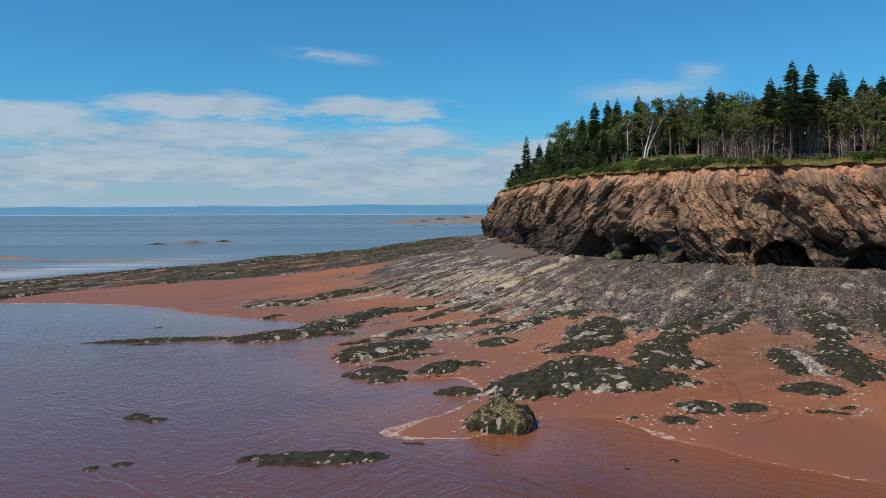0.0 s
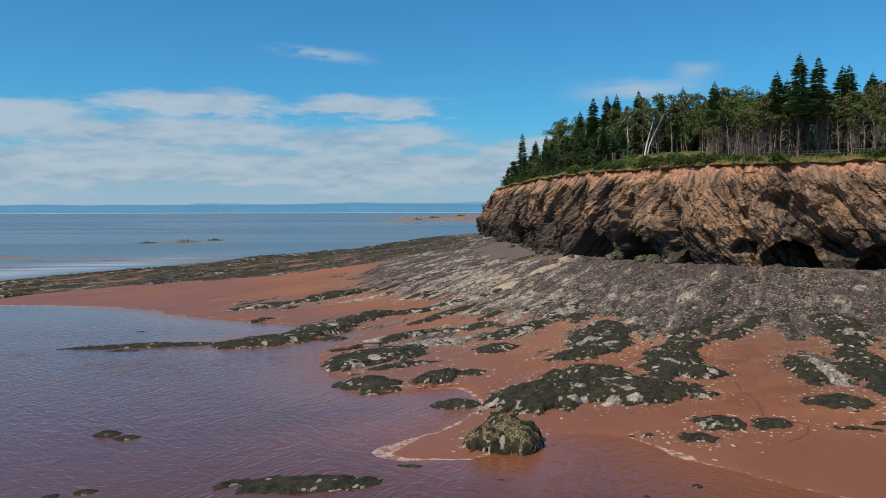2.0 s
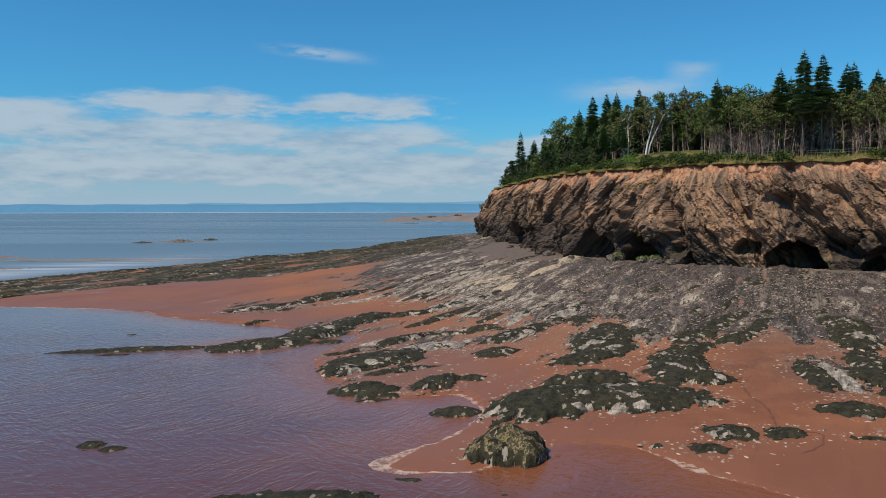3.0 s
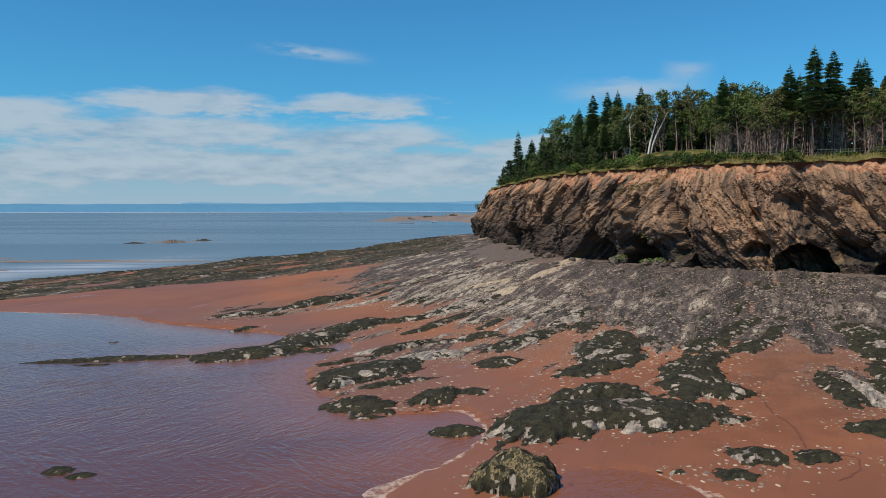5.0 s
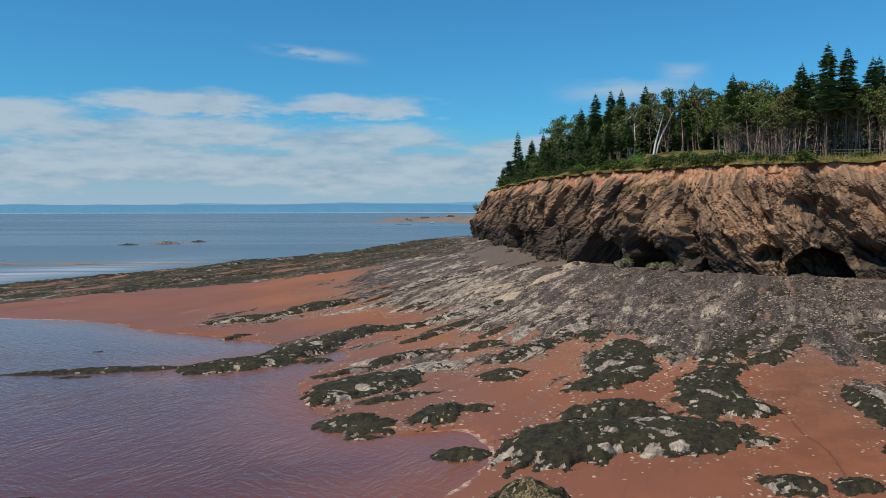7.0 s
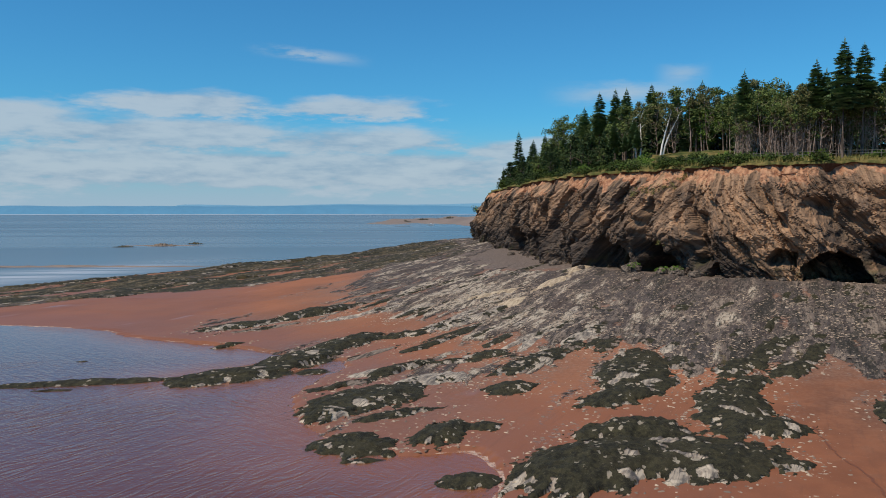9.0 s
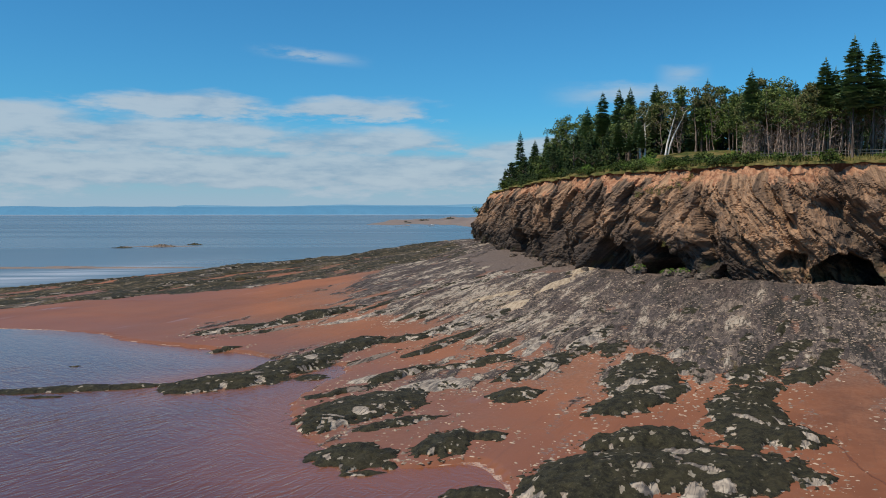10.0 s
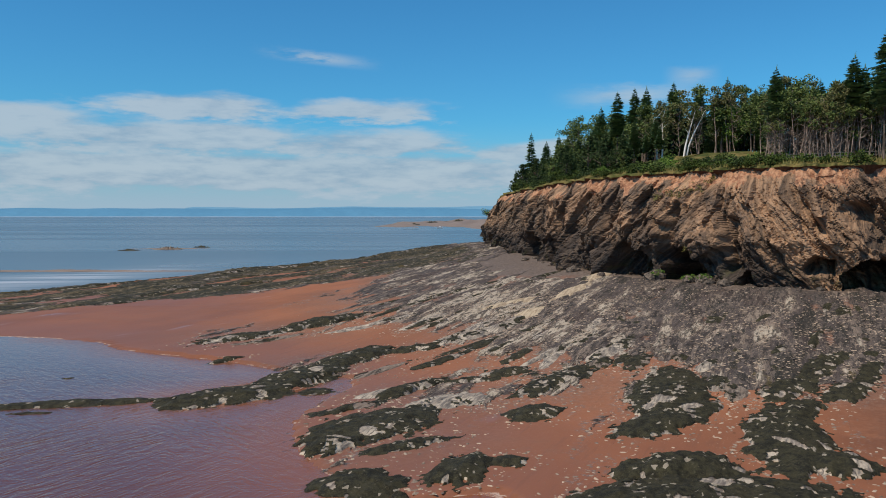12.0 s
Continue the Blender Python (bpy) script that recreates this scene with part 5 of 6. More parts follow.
SPRUCES = [spruce_kind(1, 13.0, 2.6, 5.6, "tall dark green spruce with tiered drooping branches"),
           spruce_kind(2, 13.0, 2.2, 5.8, "narrow dark green spruce above a bare lower trunk"),
           spruce_kind(3, 12.0, 2.9, 1.0, "dense conical dark green spruce"),
           spruce_kind(4, 12.0, 2.3, 5.4, "thin dark spruce with sparse ragged branches")]
POLES = [pole_kind(21, 9.5, "slender grey trunk with dead twigs and a small green crown"), pole_kind(22, 10.2, "slender pale trunk with a thin leafy top"),
         pole_kind(25, 8.6, "thin crooked grey trunk with a sparse green crown"), pole_kind(27, 9.4, "slender leaning trunk with a dark leafy top"),
         pole_kind(23, 9.0, "slender brown trunk with a sparse brown-green crown", "sparse"), pole_kind(24, 9.8, "thin leaning trunk with dead twigs and a brownish crown", "sparse")]
LEAFY = [leafy_kind(31, 8.5, 2.5, 2.6, "canopy", "rounded broadleaf tree with dark green leaves"), leafy_kind(32, 7.5, 2.4, 2.0, "bright", "sunlit fresh green broadleaf tree"),
         leafy_kind(33, 10.5, 3.0, 3.8, "canopy", "spreading dark green pine with a flat layered crown", "pine_tree"), leafy_kind(34, 9.0, 2.6, 3.4, "sparse", "thin broadleaf tree with brownish green leaves"),
         leafy_kind(35, 6.5, 2.3, 0.5, "shade", "young leafy tree with leaves darkened for the wood shade")]


def hides_birch(x, y):
    """On the open strip in front of the birches."""
    u = min(1, max(0, ((x - 30.5) * 5.7 + (y - 132) * 21) / (5.7 ** 2 + 21 ** 2)))
    return math.hypot(x - 30.5 - 5.7 * u, y - 132 - 21 * u) < 3.8


def plant(kind, x, y, high=None, turn=None, sink=0.1):
    if hides_birch(x, y):
        return None
    z, _ = land_at(x, y)
    k = (high or kind["high"]) / kind["high"]
    wide = k * rng.uniform(0.92, 1.1)
    kind.scale = (wide, wide, k)
    t = copy_thing(kind, pose(x, y, z - sink, 0, 0, rng.uniform(0, 360) if turn is None else turn))
    kind.scale = (1, 1, 1)
    return t


def top_at(kind, x, y, top):
    """A tree whose tip reaches that height above the water."""
    return plant(kind, x, y, top - land_at(x, y)[0] + 0.1)


def skyline():
    S, P, B = SPRUCES, POLES, LEAFY
    top_at(S[2], 23.1, 270, 39.9), top_at(S[2], 30.5, 230, 36.0), top_at(B[2], 30.3, 222, 39.0), top_at(S[3], 30.5, 195, 37.7)
    top_at(S[1], 31.7, 184, 39.2), top_at(S[1], 33.0, 175, 38.5), top_at(S[3], 34.5, 172, 38.3), top_at(S[1], 37.5, 165, 37.9), top_at(S[3], 42.0, 165, 36.9)
    top_at(S[2], 43.5, 155, 37.1), top_at(S[3], 41.6, 131, 34.4), top_at(S[3], 49.4, 126, 35.0), top_at(S[3], 51.7, 128, 34.1), top_at(S[0], 50.8, 121.5, 36.8)
    top_at(S[1], 54.2, 123, 36.5), top_at(S[3], 58.7, 125, 35.6), top_at(S[3], 61.2, 128, 36.3), top_at(S[3], 62.7, 124, 34.5), top_at(S[0], 64.5, 122, 34.5)
    top_at(S[0], 68.0, 117, 35.0), top_at(S[2], 71.0, 121, 34.0)
    top_at(B[1], 43.0, 152, 32.0), top_at(B[2], 28.6, 226, 38.2), top_at(B[2], 32.6, 216, 38.4), top_at(B[2], 35.5, 205, 37.5), top_at(B[2], 36.0, 188, 37.0), top_at(B[2], 40.0, 172, 36.5), top_at(B[2], 44.5, 147, 33.0)
    for k in range(26):
        x, y = 47 + 1.35 * k, 133 - 0.62 * k + 5 * math.sin(2.4 * k)
        top_at(B[0] if k % 3 else B[3], x, y, 30.6 + 0.09 * k + 1.1 * math.sin(1.7 * k))
    for x, y, h in ((26, 255, 36), (28, 243, 36.5), (33, 214, 37), (38, 197, 37), (41, 184, 37), (46, 168, 36), (50, 158, 35.5)):
        top_at(S[3], x, y, h)


def understory():
    g = random.Random(15)
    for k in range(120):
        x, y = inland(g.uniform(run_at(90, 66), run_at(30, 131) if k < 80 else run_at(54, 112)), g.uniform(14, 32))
        bush(x, y, g.uniform(2.0, 3.2), g.uniform(2.8, 4.4), "shade", "leafy undergrowth between the trunks, coloured dark for shade")


def deep_wood():
    """The poles behind the turf, row behind row, closing to a dark wood."""
    a, b = run_at(88, 74), run_at(36, 123.5)
    for k in range(60):
        u, d = rng.uniform(a, b), 5.0 + 8 * rng.random() ** 1.3
        x, y = inland(u, d)
        plant(rng.choice(POLES), x, y, rng.uniform(6.2, 10.0) + 0.02 * d)
    for k in range(54):
        u, d = rng.uniform(a, b), rng.uniform(13, 32)
        x, y = inland(u, d)
        plant(LEAFY[0] if rng.random() < 0.7 else LEAFY[3], x, y, rng.uniform(7.5, 9.6))
    for k in range(96):
        x, y = inland(rng.uniform(a, run_at(54, 112) if k < 50 else b), rng.uniform(15, 30))
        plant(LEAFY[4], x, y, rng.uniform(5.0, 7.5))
    for k in range(12):
        x, y = inland(rng.uniform(run_at(76, 95), run_at(52, 114)), rng.uniform(15, 24))
        plant(SPRUCES[1], x, y, rng.uniform(8.5, 10.5))
    c = run_at(17.5, 168)
    for k in range(70):
        u, d = rng.uniform(b, c), 11 + 20 * rng.random()
        x, y = inland(u, d)
        kind = rng.choice(POLES + [SPRUCES[1], SPRUCES[3], LEAFY[0], SPRUCES[1]])
        plant(kind, x, y, rng.uniform(8.5, 11.5))
    for k in range(60):
        x, y = inland(rng.uniform(a, c), rng.uniform(17, 34))
        plant(SPRUCES[2] if rng.random() < 0.6 else LEAFY[0], x, y, rng.uniform(6.0, 8.6))
    for k in range(205):
        x, y = inland(rng.uniform(run_at(66, 101), run_at(33.5, 126)), 4.8 + 8.2 * rng.random() ** 1.5)
        plant(rng.choice(POLES), x, y, rng.uniform(5.6, 9.8))
    for k in range(34):
        x, y = inland(rng.uniform(run_at(68, 100), run_at(54.5, 111.8)), rng.uniform(5.0, 12))
        plant(LEAFY[0] if rng.random() < 0.6 else LEAFY[4], x, y, rng.uniform(5.0, 9.0))
    e = run_at(12, 270)
    for k in range(85):
        x, y = inland(rng.uniform(run_at(19.5, 155), e), 2.0 + 9 * rng.random())
        plant(rng.choice([SPRUCES[2], LEAFY[4], LEAFY[0], LEAFY[4], SPRUCES[1]]), x, y, rng.uniform(3.5, 7.5))
    for k in range(26):
        x, y = inland(rng.uniform(run_at(27, 137), run_at(19, 157)), 7 + 6 * rng.random())
        plant(rng.choice([SPRUCES[1], LEAFY[4], SPRUCES[3], POLES[1]]), x, y, rng.uniform(4.5, 8.5))
    for k in range(90):
        u, d = rng.uniform(c, e), 10 + 20 * rng.random()
        x, y = inland(u, d)
        plant(rng.choice([SPRUCES[1], SPRUCES[2], LEAFY[0], LEAFY[2]]), x, y, rng.uniform(6.5, 10.5))


def back_wood():
    """The crowded trunks and crowns deeper in the wood, too many to tell apart."""
    g = random.Random(77)
    wood, crown, low = Soup(), Soup(), Soup()
    a, b = run_at(90, 66), run_at(33, 127)
    for k in range(420):
        x, y = inland(g.uniform(a, b), 11 + 17 * g.random())
        if hides_birch(x, y):
            continue
        z, h = land_at(x, y)[0], g.uniform(7.8, 9.8)
        lx, ly = g.gauss(0, 0.9), g.gauss(0, 0.9)
        wood.add(*tube([(x, y, z - 0.3), (x + lx * g.uniform(0.1, 0.8), y + ly * g.uniform(0.1, 0.8), z + h * 0.5), (x + lx, y + ly, z + h * 0.94)], [g.uniform(0.05, 0.11), g.uniform(0.04, 0.08), 0.02], 5))
        for j in range(5):
            clump(crown, (x + lx + g.uniform(-1.1, 1.1), y + ly + g.uniform(-1.1, 1.1), z + h * g.uniform(0.62, 1.0)), 0.75, 28, 0.17, g)
    for k in range(420):
        x, y = inland(g.uniform(a, b), 4.8 + 8 * g.random())
        if hides_birch(x, y):
            continue
        z, h = land_at(x, y)[0], g.uniform(3.5, 8.0)
        lx, ly = g.gauss(0, 0.7), g.gauss(0, 0.7)
        r = g.uniform(0.025, 0.075)
        top = (x + lx, y + ly, z + h)
        wood.add(*tube([(x, y, z - 0.3), (x + lx * g.uniform(0.1, 0.9), y + ly * g.uniform(0.1, 0.9), z + h * 0.5), top], [r, r * 0.8, 0.012], 5))
        for j in range(4):
            w, t = g.uniform(0.45, 1.0), g.uniform(0, 6.283)
            p = (x + lx * w, y + ly * w, z + h * w)
            q = g.uniform(0.4, 1.1)
            wood.add(*tube([p, (p[0] + q * math.cos(t), p[1] + q * math.sin(t), p[2] + g.uniform(0.3, 0.9))], [0.02, 0.006], 3))
    # dark leaf clumps added to close the gaps with the wood's shade
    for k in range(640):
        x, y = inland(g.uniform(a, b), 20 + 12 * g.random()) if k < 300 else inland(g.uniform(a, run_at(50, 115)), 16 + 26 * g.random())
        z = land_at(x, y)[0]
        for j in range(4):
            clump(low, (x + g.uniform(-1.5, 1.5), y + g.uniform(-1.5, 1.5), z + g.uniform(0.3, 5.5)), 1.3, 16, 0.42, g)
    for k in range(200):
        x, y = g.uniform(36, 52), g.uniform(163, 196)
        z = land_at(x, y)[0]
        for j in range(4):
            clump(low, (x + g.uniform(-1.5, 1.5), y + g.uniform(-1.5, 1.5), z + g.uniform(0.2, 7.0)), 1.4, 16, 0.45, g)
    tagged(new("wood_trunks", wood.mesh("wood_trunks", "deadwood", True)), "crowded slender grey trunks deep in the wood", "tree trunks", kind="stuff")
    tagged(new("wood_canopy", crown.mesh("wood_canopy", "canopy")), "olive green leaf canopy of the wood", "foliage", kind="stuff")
    tagged(new("wood_undergrowth", low.mesh("wood_undergrowth", "shade")), "dark leaf clumps standing in for the shade deep in the wood", "foliage", kind="stuff")


def birch(x, y, high, stems):
    z, _ = land_at(x, y)
    g = random.Random(int(x * 7))
    root = thing("birch_tree", x, y, z - 0.1, "white-barked birch with several leaning stems and thin leaves", "tree", "birches")
    for k, (dx, dy, lean, h) in enumerate(stems):
        s = Soup()
        pts = [(dx, dy, -0.2)] + [(dx + lean * h * (u ** 1.25) + g.uniform(-0.12, 0.12), dy + g.uniform(-0.1, 0.1), h * u) for u in (0.25, 0.5, 0.75, 1.0)]
        s.add(*tube(pts, [0.19, 0.165, 0.13, 0.085, 0.03], 7))
        for j in range(3):
            p = Vector(pts[2 + j % 3])
            a = g.uniform(0, 6.28)
            s.add(*tube([p, p + Vector((0.9 * math.cos(a), 0.9 * math.sin(a), 0.7)), p + Vector((1.7 * math.cos(a), 1.7 * math.sin(a), 1.5))], [0.05, 0.03, 0.012], 4))
        part("stem", s.mesh("stem", "birch", True), root, "white birch stem")
    part("crown", leafy_crown("crown", high, 2.6, high * 0.45, int(x), "sparse", 26, 34, 0.17), root, "thin brownish green leaves")


def bush(x, y, r, high, mat="shrub", label="low green shrub on the cliff edge"):
    z, _ = land_at(x, y)
    g = random.Random(int(x * 31 + y * 7))
    root = thing("bush", x, y, z - 0.15, label, "bush", "bushes along the cliff edge")
    s = Soup()
    for _ in range(int(8 + 5 * r + 3 * high)):
        a, q = g.uniform(0, 6.28), r * math.sqrt(g.random())
        clump(s, (q * math.cos(a), q * math.sin(a), high * g.uniform(0.1, 0.85) * (1 - 0.5 * q / r)), 0.45 + 0.16 * high, 34, 0.12 + 0.022 * high, g)
    part("foliage", s.mesh("foliage", mat), root)
    s = Soup()
    for _ in range(5):
        a = g.uniform(0, 6.28)
        s.add(*tube([(0, 0, 0), (0.5 * r * math.cos(a), 0.5 * r * math.sin(a), high * 0.7)], [0.04, 0.015], 4))
    part("stem", s.mesh("stem", "bark"), root)


def bushes():
    g = random.Random(5)
    for x, y, r, h in ((37.5, 127, 1.6, 1.3), (36.2, 129.5, 1.4, 1.2), (47, 119.8, 1.2, 1.5), (42.2, 124, 1.2, 1.2), (60.5, 113.5, 2.2, 2.4), (63, 112, 2.2, 2.2), (66, 110, 2.4, 2.6),
                       (57.6, 113.3, 1.3, 1.8), (34, 133, 1.8, 1.6), (33, 137, 1.8, 1.5), (40, 126, 1.5, 1.1), (44.5, 122, 1.2, 1.0)):
        bush(x, y, r, h)
    for k in range(60):
        u = g.uniform(run_at(29, 132), run_at(12.3, 258))
        d = g.uniform(0.2, 7.0)
        x, y = inland(u, d)
        far = min(1.0, max(0.0, (y - 140) / 90))
        bush(x, y, g.uniform(1.0, 2.0) + 1.2 * far, g.uniform(0.7, 1.6) + g.uniform(0.8, 3.0) * far, "shade" if g.random() < 0.5 else "shrub", "dark green shrub thicket on the headland")
    for k in range(44):
        x, y = inland(g.uniform(run_at(36, 123), run_at(19, 157)), 0.8 + 9 * g.random() ** 1.2)
        bush(x, y, g.uniform(0.9, 1.8), g.uniform(0.6, 2.1), ("shrub", "shrub", "shade", "canopy", "bright")[g.randrange(5)], "green shrub on the bank below the wood")
    for k in range(30):
        x, y = inland(g.uniform(run_at(38, 121.5), run_at(12.6, 240)), g.uniform(-0.3, 1.4))
        bush(x, y, g.uniform(0.6, 1.3), g.uniform(0.5, 1.2), "shrub" if g.random() < 0.7 else "shade", "low shrub hanging over the cliff edge")
    for k in range(14):
        x, y = inland(g.uniform(run_at(66, 101), run_at(33, 126)), g.uniform(3.5, 6.0))
        bush(x, y, g.uniform(0.7, 1.5), g.uniform(0.6, 1.4), "shrub" if g.random() < 0.5 else "bright")


def grass():
    g = random.Random(8)
    s = Soup()
    a, b = run_at(74, 96), run_at(13, 230)
    for _ in range(15000):
        u, d = g.uniform(a, b), g.uniform(-0.3, 5.5)
        x, y = inland(u, d)
        z = 0.36 + edge_line[int(np.searchsorted(face_run, u)), 2] + 0.13 * min(max(d, 0), 4)
        t, h = g.uniform(0, 6.28), g.uniform(0.18, 0.5)
        dx, dy = 0.07 * math.cos(t), 0.07 * math.sin(t)
        lx, ly = g.uniform(-0.15, 0.15), g.uniform(-0.15, 0.15)
        n = len(s.v)
        s.v += [(x - dx, y - dy, z - 0.12), (x + dx, y + dy, z - 0.12), (x + lx, y + ly, z + h)]
        s.f.append((n, n + 1, n + 2))
    tagged(new("grass", s.mesh("grass", "straw")), "dry yellow-green grass along the cliff edge", "grass", kind="stuff")


def fence():
    """A low rail fence between the turf and the wood."""
    a, b = run_at(70, 99), run_at(36, 123.5)
    root = None
    posts = []
    for k in range(int((b - a) / 2.7) + 1):
        x, y = inland(a + 2.7 * k, 3.2)
        posts.append(Vector((x, y, land_at(x, y)[0])))
    root = thing("fence", *posts[0], "low weathered wooden rail fence along the cliff top", "fence")
    for p in posts:
        s = Soup()
        s.add(*tube([p - posts[0] + Vector((0, 0, -0.2)), p - posts[0] + Vector((0, 0, 0.96)), p - posts[0] + Vector((0, 0, 0.99))], [0.055, 0.05, 0.02], 6))
        part("post", s.mesh("post", "fence"), root)
    for p, q in zip(posts, posts[1:]):
        for h in (0.5, 0.86):
            s = Soup()
            s.add(*tube([p - posts[0] + Vector((0, 0, h)), q - posts[0] + Vector((0, 0, h))], [0.032, 0.032], 5))
            part("rail", s.mesh("rail", "fence"), root)


skyline()
deep_wood()
back_wood()
birch(36.2, 154, 10.5, [(0, 0, 0.22, 7.6), (0.45, 0.2, 0.40, 7.4)])
birch(34.0, 159, 9.0, [(0, 0, 0.02, 7.5), (-0.6, 0.3, -0.12, 7.0)])
bushes()
understory()
grass()
fence()
for t in protos:
    for o in (*t.children_recursive, t):
        bpy.data.objects.remove(o)


# -- far reefs, the spit, a boat, the next headland --
def low_mound(name, x, y, long, wide, turn, high, mat, label, category, kind="", seed=1):
    n = 48
    a, b = np.meshgrid(np.linspace(-1, 1, n), np.linspace(-1, 1, n // 2))
    px, py = a * long / 2, b * wide / 2
    r = np.sqrt(a ** 2 + b ** 2) + 0.35 * fbm(a * 3, b * 2, 4, seed)
    z = high * np.clip(1.0 - r, -0.4, 1) * (1 + 0.7 * fbm(px / (long * 0.06), py / (wide * 0.2), 3, seed + 1))
    c, s = math.cos(radians(turn)), math.sin(radians(turn))
    v = np.stack([px * c - py * s, px * s + py * c, z], -1).reshape(-1, 3)
    ob = new(name, mesh_of(name, v, sheet(n, n // 2), mat))
    ob.location = (x, y, 0)
    return tagged(ob, label, category, kind=kind)


def far_shore():
    low_mound("reef_rock", -122, 357, 12, 7, 0, 1.0, "shingle", "small brown reef awash far out in the bay", "rock", seed=3)
    low_mound("reef_rock", -134, 346, 9, 5, 10, 0.6, "weed", "low dark reef awash far out in the bay", "rock", seed=4)
    low_mound("reef_rock", -114, 377, 7, 4, 0, 0.8, "weed", "low dark reef awash far out in the bay", "rock", seed=5)
    low_mound("sandbar", -123, 362, 34, 5, 3, 0.30, "spit", "thin sandbar awash between far reef rocks", "sandbar", "structure", seed=11)
    low_mound("sandbar", -146, 240, 34, 14, 12, 0.9, "spit", "pale sandbar awash off the reef", "sandbar", "structure", seed=6)
    low_mound("sandbar", -102, 229, 74, 4, 2, 0.35, "spit", "long thin sandbar awash off the reef", "sandbar", "structure", seed=8)
    low_mound("sandbar", -116, 197, 26, 5, 4, 0.30, "spit", "pale sandbar awash off the reef", "sandbar", "structure", seed=12)
    low_mound("far_spit", 70, 1250, 330, 900, -4, 6.5, "spit", "long low reddish sand spit reaching into the bay", "spit", "structure", seed=7)
    for x, y, l, h in ((-30, 1150, 40, 4.2), (10, 1250, 60, 6.0), (60, 1080, 50, 3.6), (-52, 1060, 26, 2.4)):
        low_mound("far_reef", x, y, l, 40, 0, h, "weed", "dark weedy reef on the far spit", "rock", seed=int(x + 90))


def headland():
    """The next point along the coast, seen past the cliff."""
    n = 60
    u = np.linspace(0, 1, n)
    rows = []
    for f, back in ((0.0, 0), (0.35, 3), (0.75, 5), (1.0, 9), (1.1, 30), (1.0, 90)):
        x = 17 + 120 * u + back * 0.8 + 2.5 * fbm(u * 9, u * 0 + f * 2, 3, 14)
        y = 560 - 60 * u + back + 4 * fbm(u * 8, u * 0 + f * 3, 3, 15)
        rows.append(np.stack([x, y, -0.5 + (15 + 8 * u) * f], -1))
    v = np.vstack(rows)
    me = mesh_of("headland", v, sheet(n, len(rows)), "cliff", False)
    give(me, "bed", v[:, 2])
    give(me, "run", v[:, 0])
    give(me, "cap", v[:, 2] * 0 + 0.5)
    give(me, "tan", v[:, 2] * 0)
    tagged(new("far_headland", me), "brown rocky point beyond the cliff", "headland", kind="structure")
    g = random.Random(3)
    for k in range(16):
        root = thing("bush", 24 + 4.0 * k + g.uniform(-2, 2), 566 - 2 * k, 14.5 + 0.5 * k, "dark green thicket on the far point", "bush", "thickets on the far point")
        s = Soup()
        for _ in range(9):
            clump(s, (g.uniform(-3, 3), g.uniform(-3, 3), g.uniform(0, 4)), 2.2, 34, 0.5, g)
        part("foliage", s.mesh("foliage", "canopy"), root)


def boat(x, y):
    root = thing("boat", x, y, 0.35, "small white boat lying at the far spit", "boat")
    s = Soup()
    ribs = []
    for u in (0, 0.2, 0.5, 0.8, 1.0):
        w = 1.1 * (1 - 0.92 * max(0, u - 0.4) ** 1.4 / 0.49)
        ribs.append([(-3 + 6 * u, -w, 1.0 + 0.4 * u * u), (-3 + 6 * u, -w * 0.7, 0.1), (-3 + 6 * u, 0, -0.2), (-3 + 6 * u, w * 0.7, 0.1), (-3 + 6 * u, w, 1.0 + 0.4 * u * u)])
    v = [p for r in ribs for p in r]
    f = [(5 * i + j, 5 * i + j + 1, 5 * i + j + 6, 5 * i + j + 5) for i in range(4) for j in range(4)] + [(0, 1, 2, 3, 4)]
    s.add(v, f)
    part("hull", s.mesh("hull", "paint"), root)
    s = Soup()
    s.add([(-0.8, -0.7, 0.9), (0.9, -0.6, 0.9), (0.9, 0.6, 0.9), (-0.8, 0.7, 0.9), (-0.7, -0.6, 1.8), (0.5, -0.5, 1.8), (0.5, 0.5, 1.8), (-0.7, 0.6, 1.8)],
          [(0, 1, 5, 4), (1, 2, 6, 5), (2, 3, 7, 6), (3, 0, 4, 7), (4, 5, 6, 7)])
    part("cabin", s.mesh("cabin", "paint"), root)


def rill():
    """A narrow drainage rill cut into the sand."""
    for name, pts in (("rill", [(23.4, 70.3), (22.8, 67.6), (22.1, 64.2), (22.0, 61.7), (21.5, 58.9), (20.7, 56.2)]), ("rill", [(22.0, 55.3), (22.7, 54.7), (22.4, 53.5), (21.3, 52.2), (20.0, 51.5)])):
        line = spline(pts, 0.15)
        run = np.arange(len(line)) * 0.15
        line = line + 0.12 * np.stack([fbm(run / 0.8, run * 0, 3, 5), fbm(run / 0.8, run * 0 + 9, 3, 6)], 1)
        t = np.gradient(line, axis=0)
        t /= np.linalg.norm(t, axis=1)[:, None]
        out = np.stack([-t[:, 1], t[:, 0]], 1) * (0.035 + 0.045 * np.clip(0.5 + fbm(run / 1.2, run * 0 + 4, 2, 7), 0.1, 1.4))[:, None]
        rows = []
        for k in (-1, 0, 1):
            p = line + out * k
            rows.append(np.c_[p, ground_height(p[:, 0], p[:, 1])[0] + 0.012])
        tagged(new(name, mesh_of(name, np.vstack(rows), sheet(len(line), 3), "rill")), "thin dark wet rill in the red sand", "rill", kind="structure")


